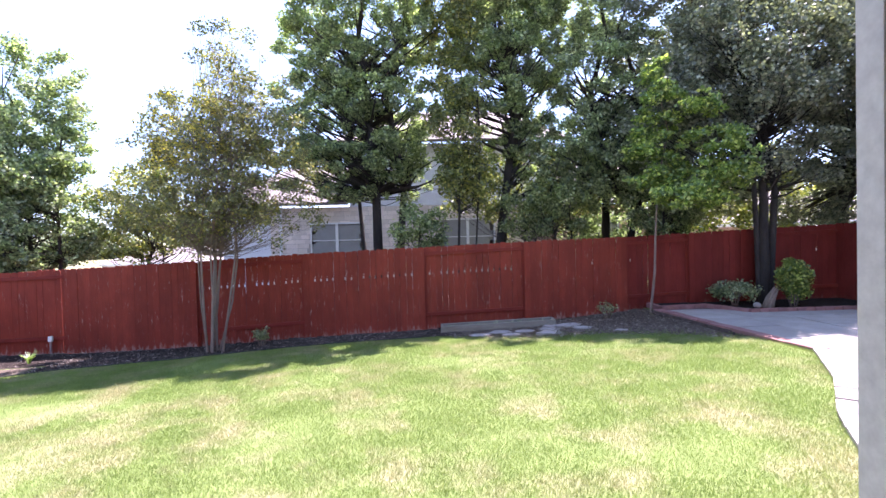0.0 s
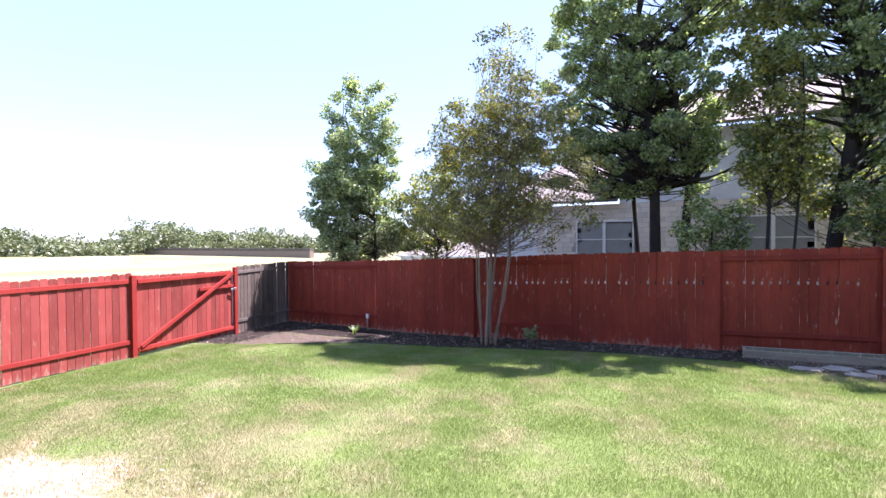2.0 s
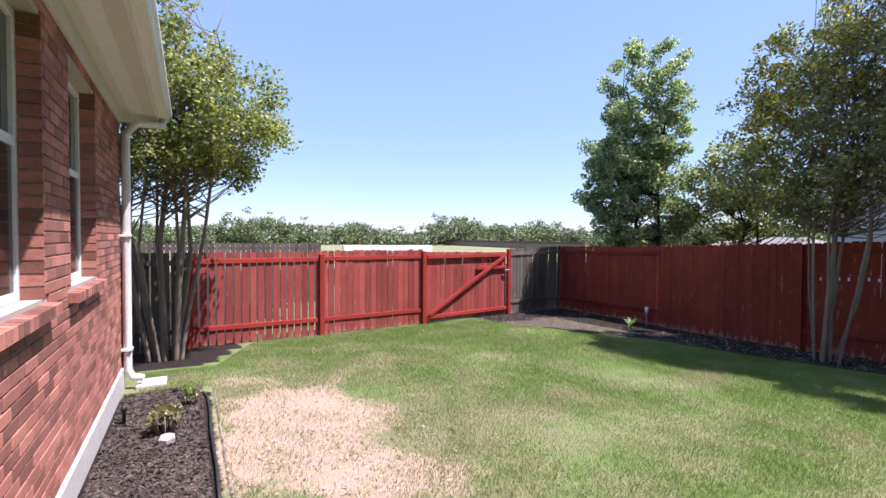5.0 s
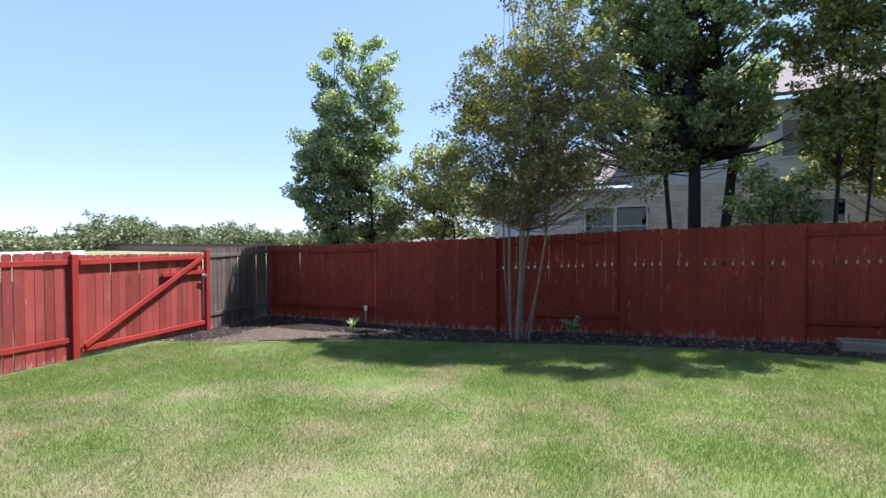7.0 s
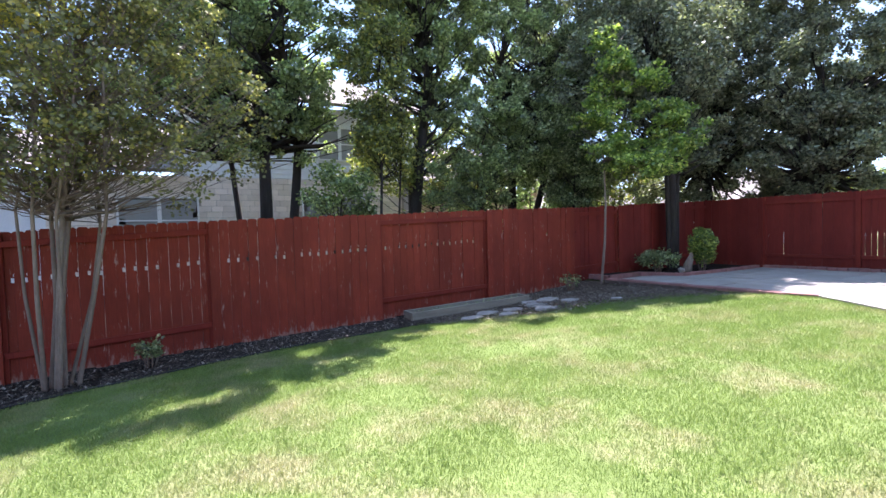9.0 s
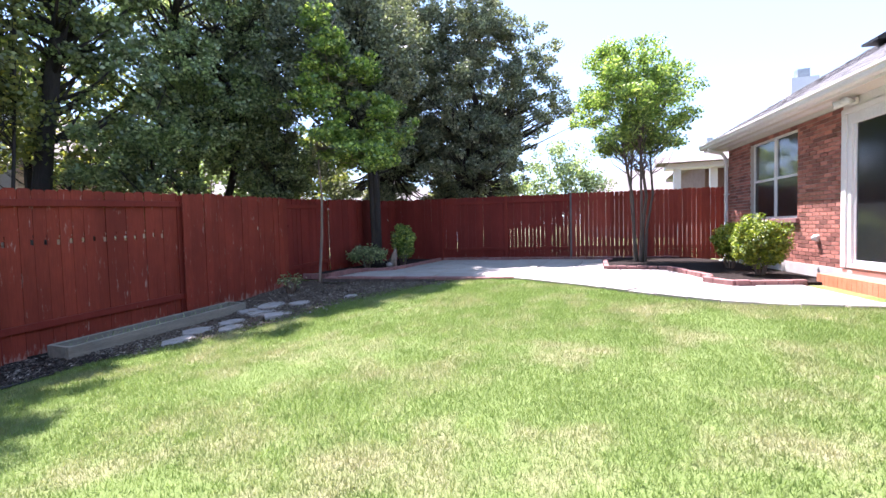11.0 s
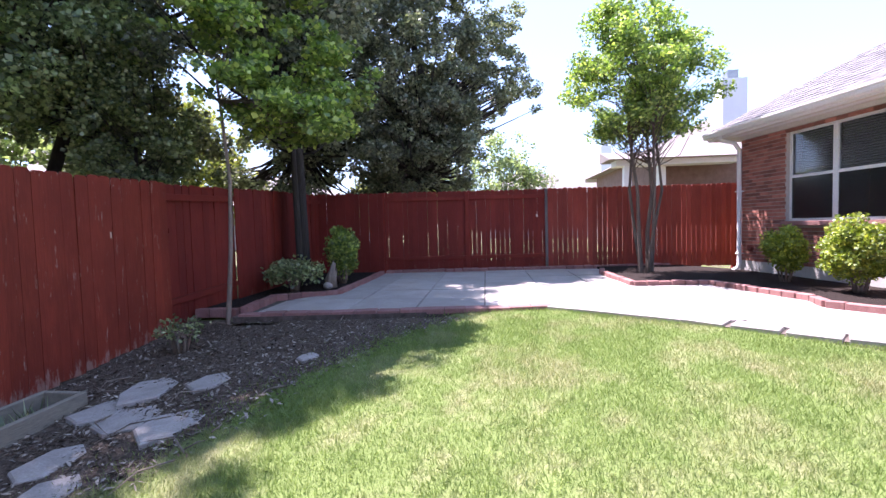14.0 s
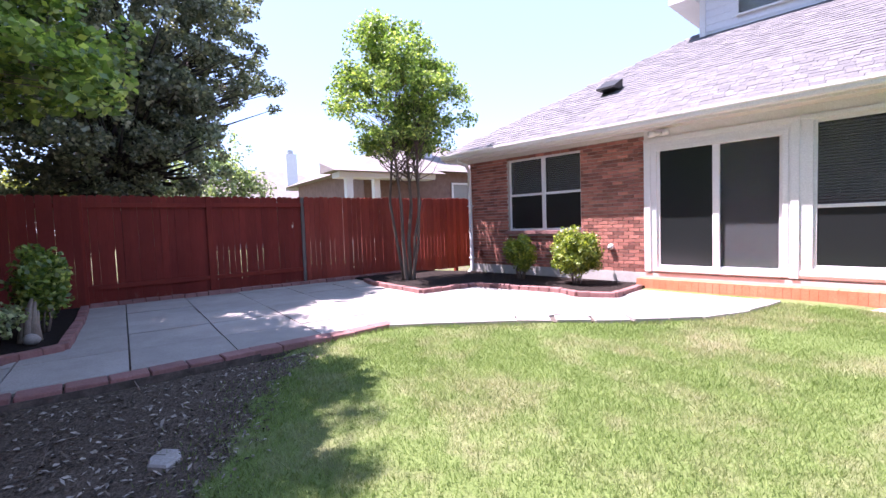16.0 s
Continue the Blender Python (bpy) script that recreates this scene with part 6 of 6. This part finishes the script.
for i in range(520):
    a = radians(rng_f.uniform(18, 125))
    lump = 0.75 + 0.35 * math.sin(a * 23) * math.sin(a * 9 + 1)
    R = rng_f.uniform(120, 150)
    h = rng_f.uniform(4.8, 8.8) * lump * (1.2 if rng_f.random() < 0.15 else 1)
    bx, by = -math.sin(a) * R, math.cos(a) * R
    for j in range(8):
        q = rng_f.random()
        cen.append((bx + rng_f.normal() * 2.0, by + rng_f.normal() * 2.0, -0.9 + h * (0.12 + 0.78 * q)))
        rad.append(rng_f.uniform(1.0, 2.1) * (1.15 - 0.5 * q))
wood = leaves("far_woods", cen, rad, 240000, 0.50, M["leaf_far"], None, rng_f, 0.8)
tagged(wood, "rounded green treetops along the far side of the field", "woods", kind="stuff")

# ---- bricks of the house walls, shingles ----
BL, BH, BD = 0.20, 0.0667, 0.012


def brick_wall(parent, x0, x1, z0, z1, y, holes, near, seed, soldier=None):
    """Bricks proud of the mortar; the nearest are parts, the rest one mesh."""
    rn = random.Random(seed)
    spots = []
    row, z = 0, z0
    while z < z1 - 0.02:
        x = x0 - (BL / 2 if row % 2 else 0)
        while x < x1 - 0.01:
            a, b = max(x, x0), min(x + BL, x1)
            cuts = [(a, b)]
            for h in holes:
                if h[2] < z + BH * 0.6 and z + BH * 0.4 < h[3]:
                    nxt = []
                    for p, q in cuts:
                        if q <= h[0] or p >= h[1]:
                            nxt.append((p, q))
                        else:
                            if p < h[0]:
                                nxt.append((p, h[0]))
                            if q > h[1]:
                                nxt.append((h[1], q))
                    cuts = nxt
            for p, q in cuts:
                if q - p > 0.03:
                    spots.append((p, q, z))
            x += BL
        z += BH
        row += 1
    spots.sort(key=lambda s: math.hypot((s[0] + s[1]) / 2 - near[0], s[2] - near[1]))
    meshes = {}
    for p, q, z in spots[:300]:
        w = round(q - p, 2)
        if w not in meshes:
            bm = bmesh.new()
            box(bm, (0.005, -0.02, 0.005), (w - 0.005, BD, BH - 0.005), 0.002)
            me = bpy.data.meshes.new("brick")
            bmesh.ops.recalc_face_normals(bm, faces=bm.faces)
            bm.to_mesh(me)
            bm.free()
            me.materials.append(M["brick"])
            meshes[w] = me
        o = new("brick", meshes[w])
        o.parent = parent
        o.location = (p, y - 0.012 + rn.uniform(-0.0015, 0.0015), z)
    verts, faces = [], []
    for p, q, z in spots[300:]:
        d = y - 0.012 + BD + rn.uniform(-0.0015, 0.0015)
        b = len(verts)
        for yy in (y - 0.03, d):
            verts += [(p + 0.005, yy, z + 0.005), (q - 0.005, yy, z + 0.005), (q - 0.005, yy, z + BH - 0.005), (p + 0.005, yy, z + BH - 0.005)]
        faces += [(b + 7, b + 6, b + 5, b + 4), (b, b + 1, b + 5, b + 4)[::-1], (b + 3, b + 7, b + 6, b + 2)[::-1], (b, b + 4, b + 7, b + 3)[::-1], (b + 1, b + 2, b + 6, b + 5)[::-1]]
    if verts:
        tagged(mesh_object("bricks", verts, faces, M["brick_far"], parent), kind="stuff")


brick_wall(wall_w, WX, DOOR_W[0] - 0.02, -0.195, EAVE_W - 0.14, WY, w_holes + [(a - 0.08, b + 0.08, W_SILL - 0.09, W_SILL) for a, b in W_WIN], (-3.6, 0.9), 1)
brick_wall(wall_e, WHITE_X + 0.003, EX - 0.005, 0.022, EAVE - 0.07, EY, [(E_WIN[0], E_WIN[1], E_WIN[2] - 0.08, E_WIN[3])], (5.6, 1.2), 2)
# brick returns of the west windows
for a, b_ in W_WIN:
    bm = bmesh.new()
    z = W_SILL
    while z < W_HEAD - 0.03:
        for xx, s_ in ((a, 1), (b_, -1)):
            lo, hi = sorted((xx, xx + s_ * 0.010))
            box(bm, (lo, WY - 0.10, z + 0.005), (hi, WY - 0.001, min(z + BH, W_HEAD - 0.004) - 0.005))
        z += BH
    part("brick_return", bm, M["brick_far"], wall_w)

# shingle courses of the north slope
rsx = random.Random(21)
spots = []
course, step = 0, 0.135
slen = math.hypot(1, SLOPE)
s = 0.0
while s < D - 0.1:
    x = JE + (0.15 if course % 2 else 0)
    while x < x_e - s:
        w = rsx.choice((0.13, 0.17, 0.21))
        if x + w < x_e - s + 0.1 and not (s > 4.35 and x < 5.5):
            spots.append((x, s, w))
        x += w
    s += step / slen
    course += 1
spots.sort(key=lambda p: math.hypot(p[0] - 4.2, (p[1]) * 1.5))
meshes = {}
nrm = Vector((0, SLOPE, 1)).normalized()
for i, (x, s, w) in enumerate(spots[:300]):
    if w not in meshes:
        bm = bmesh.new()
        box(bm, (0.003, -step - 0.03, 0.0), (w - 0.003, 0, 0.009 if w == 0.17 else 0.006))
        me = bpy.data.meshes.new("shingle")
        bmesh.ops.recalc_face_normals(bm, faces=bm.faces)
        bm.to_mesh(me)
        bm.free()
        me.materials.append(M["shingle"])
        meshes[w] = me
    o = new("shingle", meshes[w])
    o.parent = roof
    o.matrix_basis = pose(x, y_e - s + 0.01, RB + SLOPE * s + 0.004, -math.degrees(math.atan(SLOPE)) + 1.2, 0, 0)
verts, faces = [], []
up = Vector((0, -1, SLOPE)).normalized() * (step + 0.02)
for x, s, w in spots[300:]:
    p = Vector((x, y_e - s + 0.01, RB + SLOPE * s)) + nrm * (0.008 if w < 0.2 else 0.011)
    b = len(verts)
    verts += [p, p + Vector((w - 0.004, 0, 0)), p + Vector((w - 0.004, 0, 0)) + up - nrm * 0.008, p + up - nrm * 0.008, p - nrm * 0.012, p + Vector((w - 0.004, 0, 0)) - nrm * 0.012]
    faces += [(b, b + 1, b + 2, b + 3), (b + 4, b + 5, b + 1, b)]
tagged(mesh_object("shingles", verts, faces, M["shingle_far"], roof), kind="stuff")
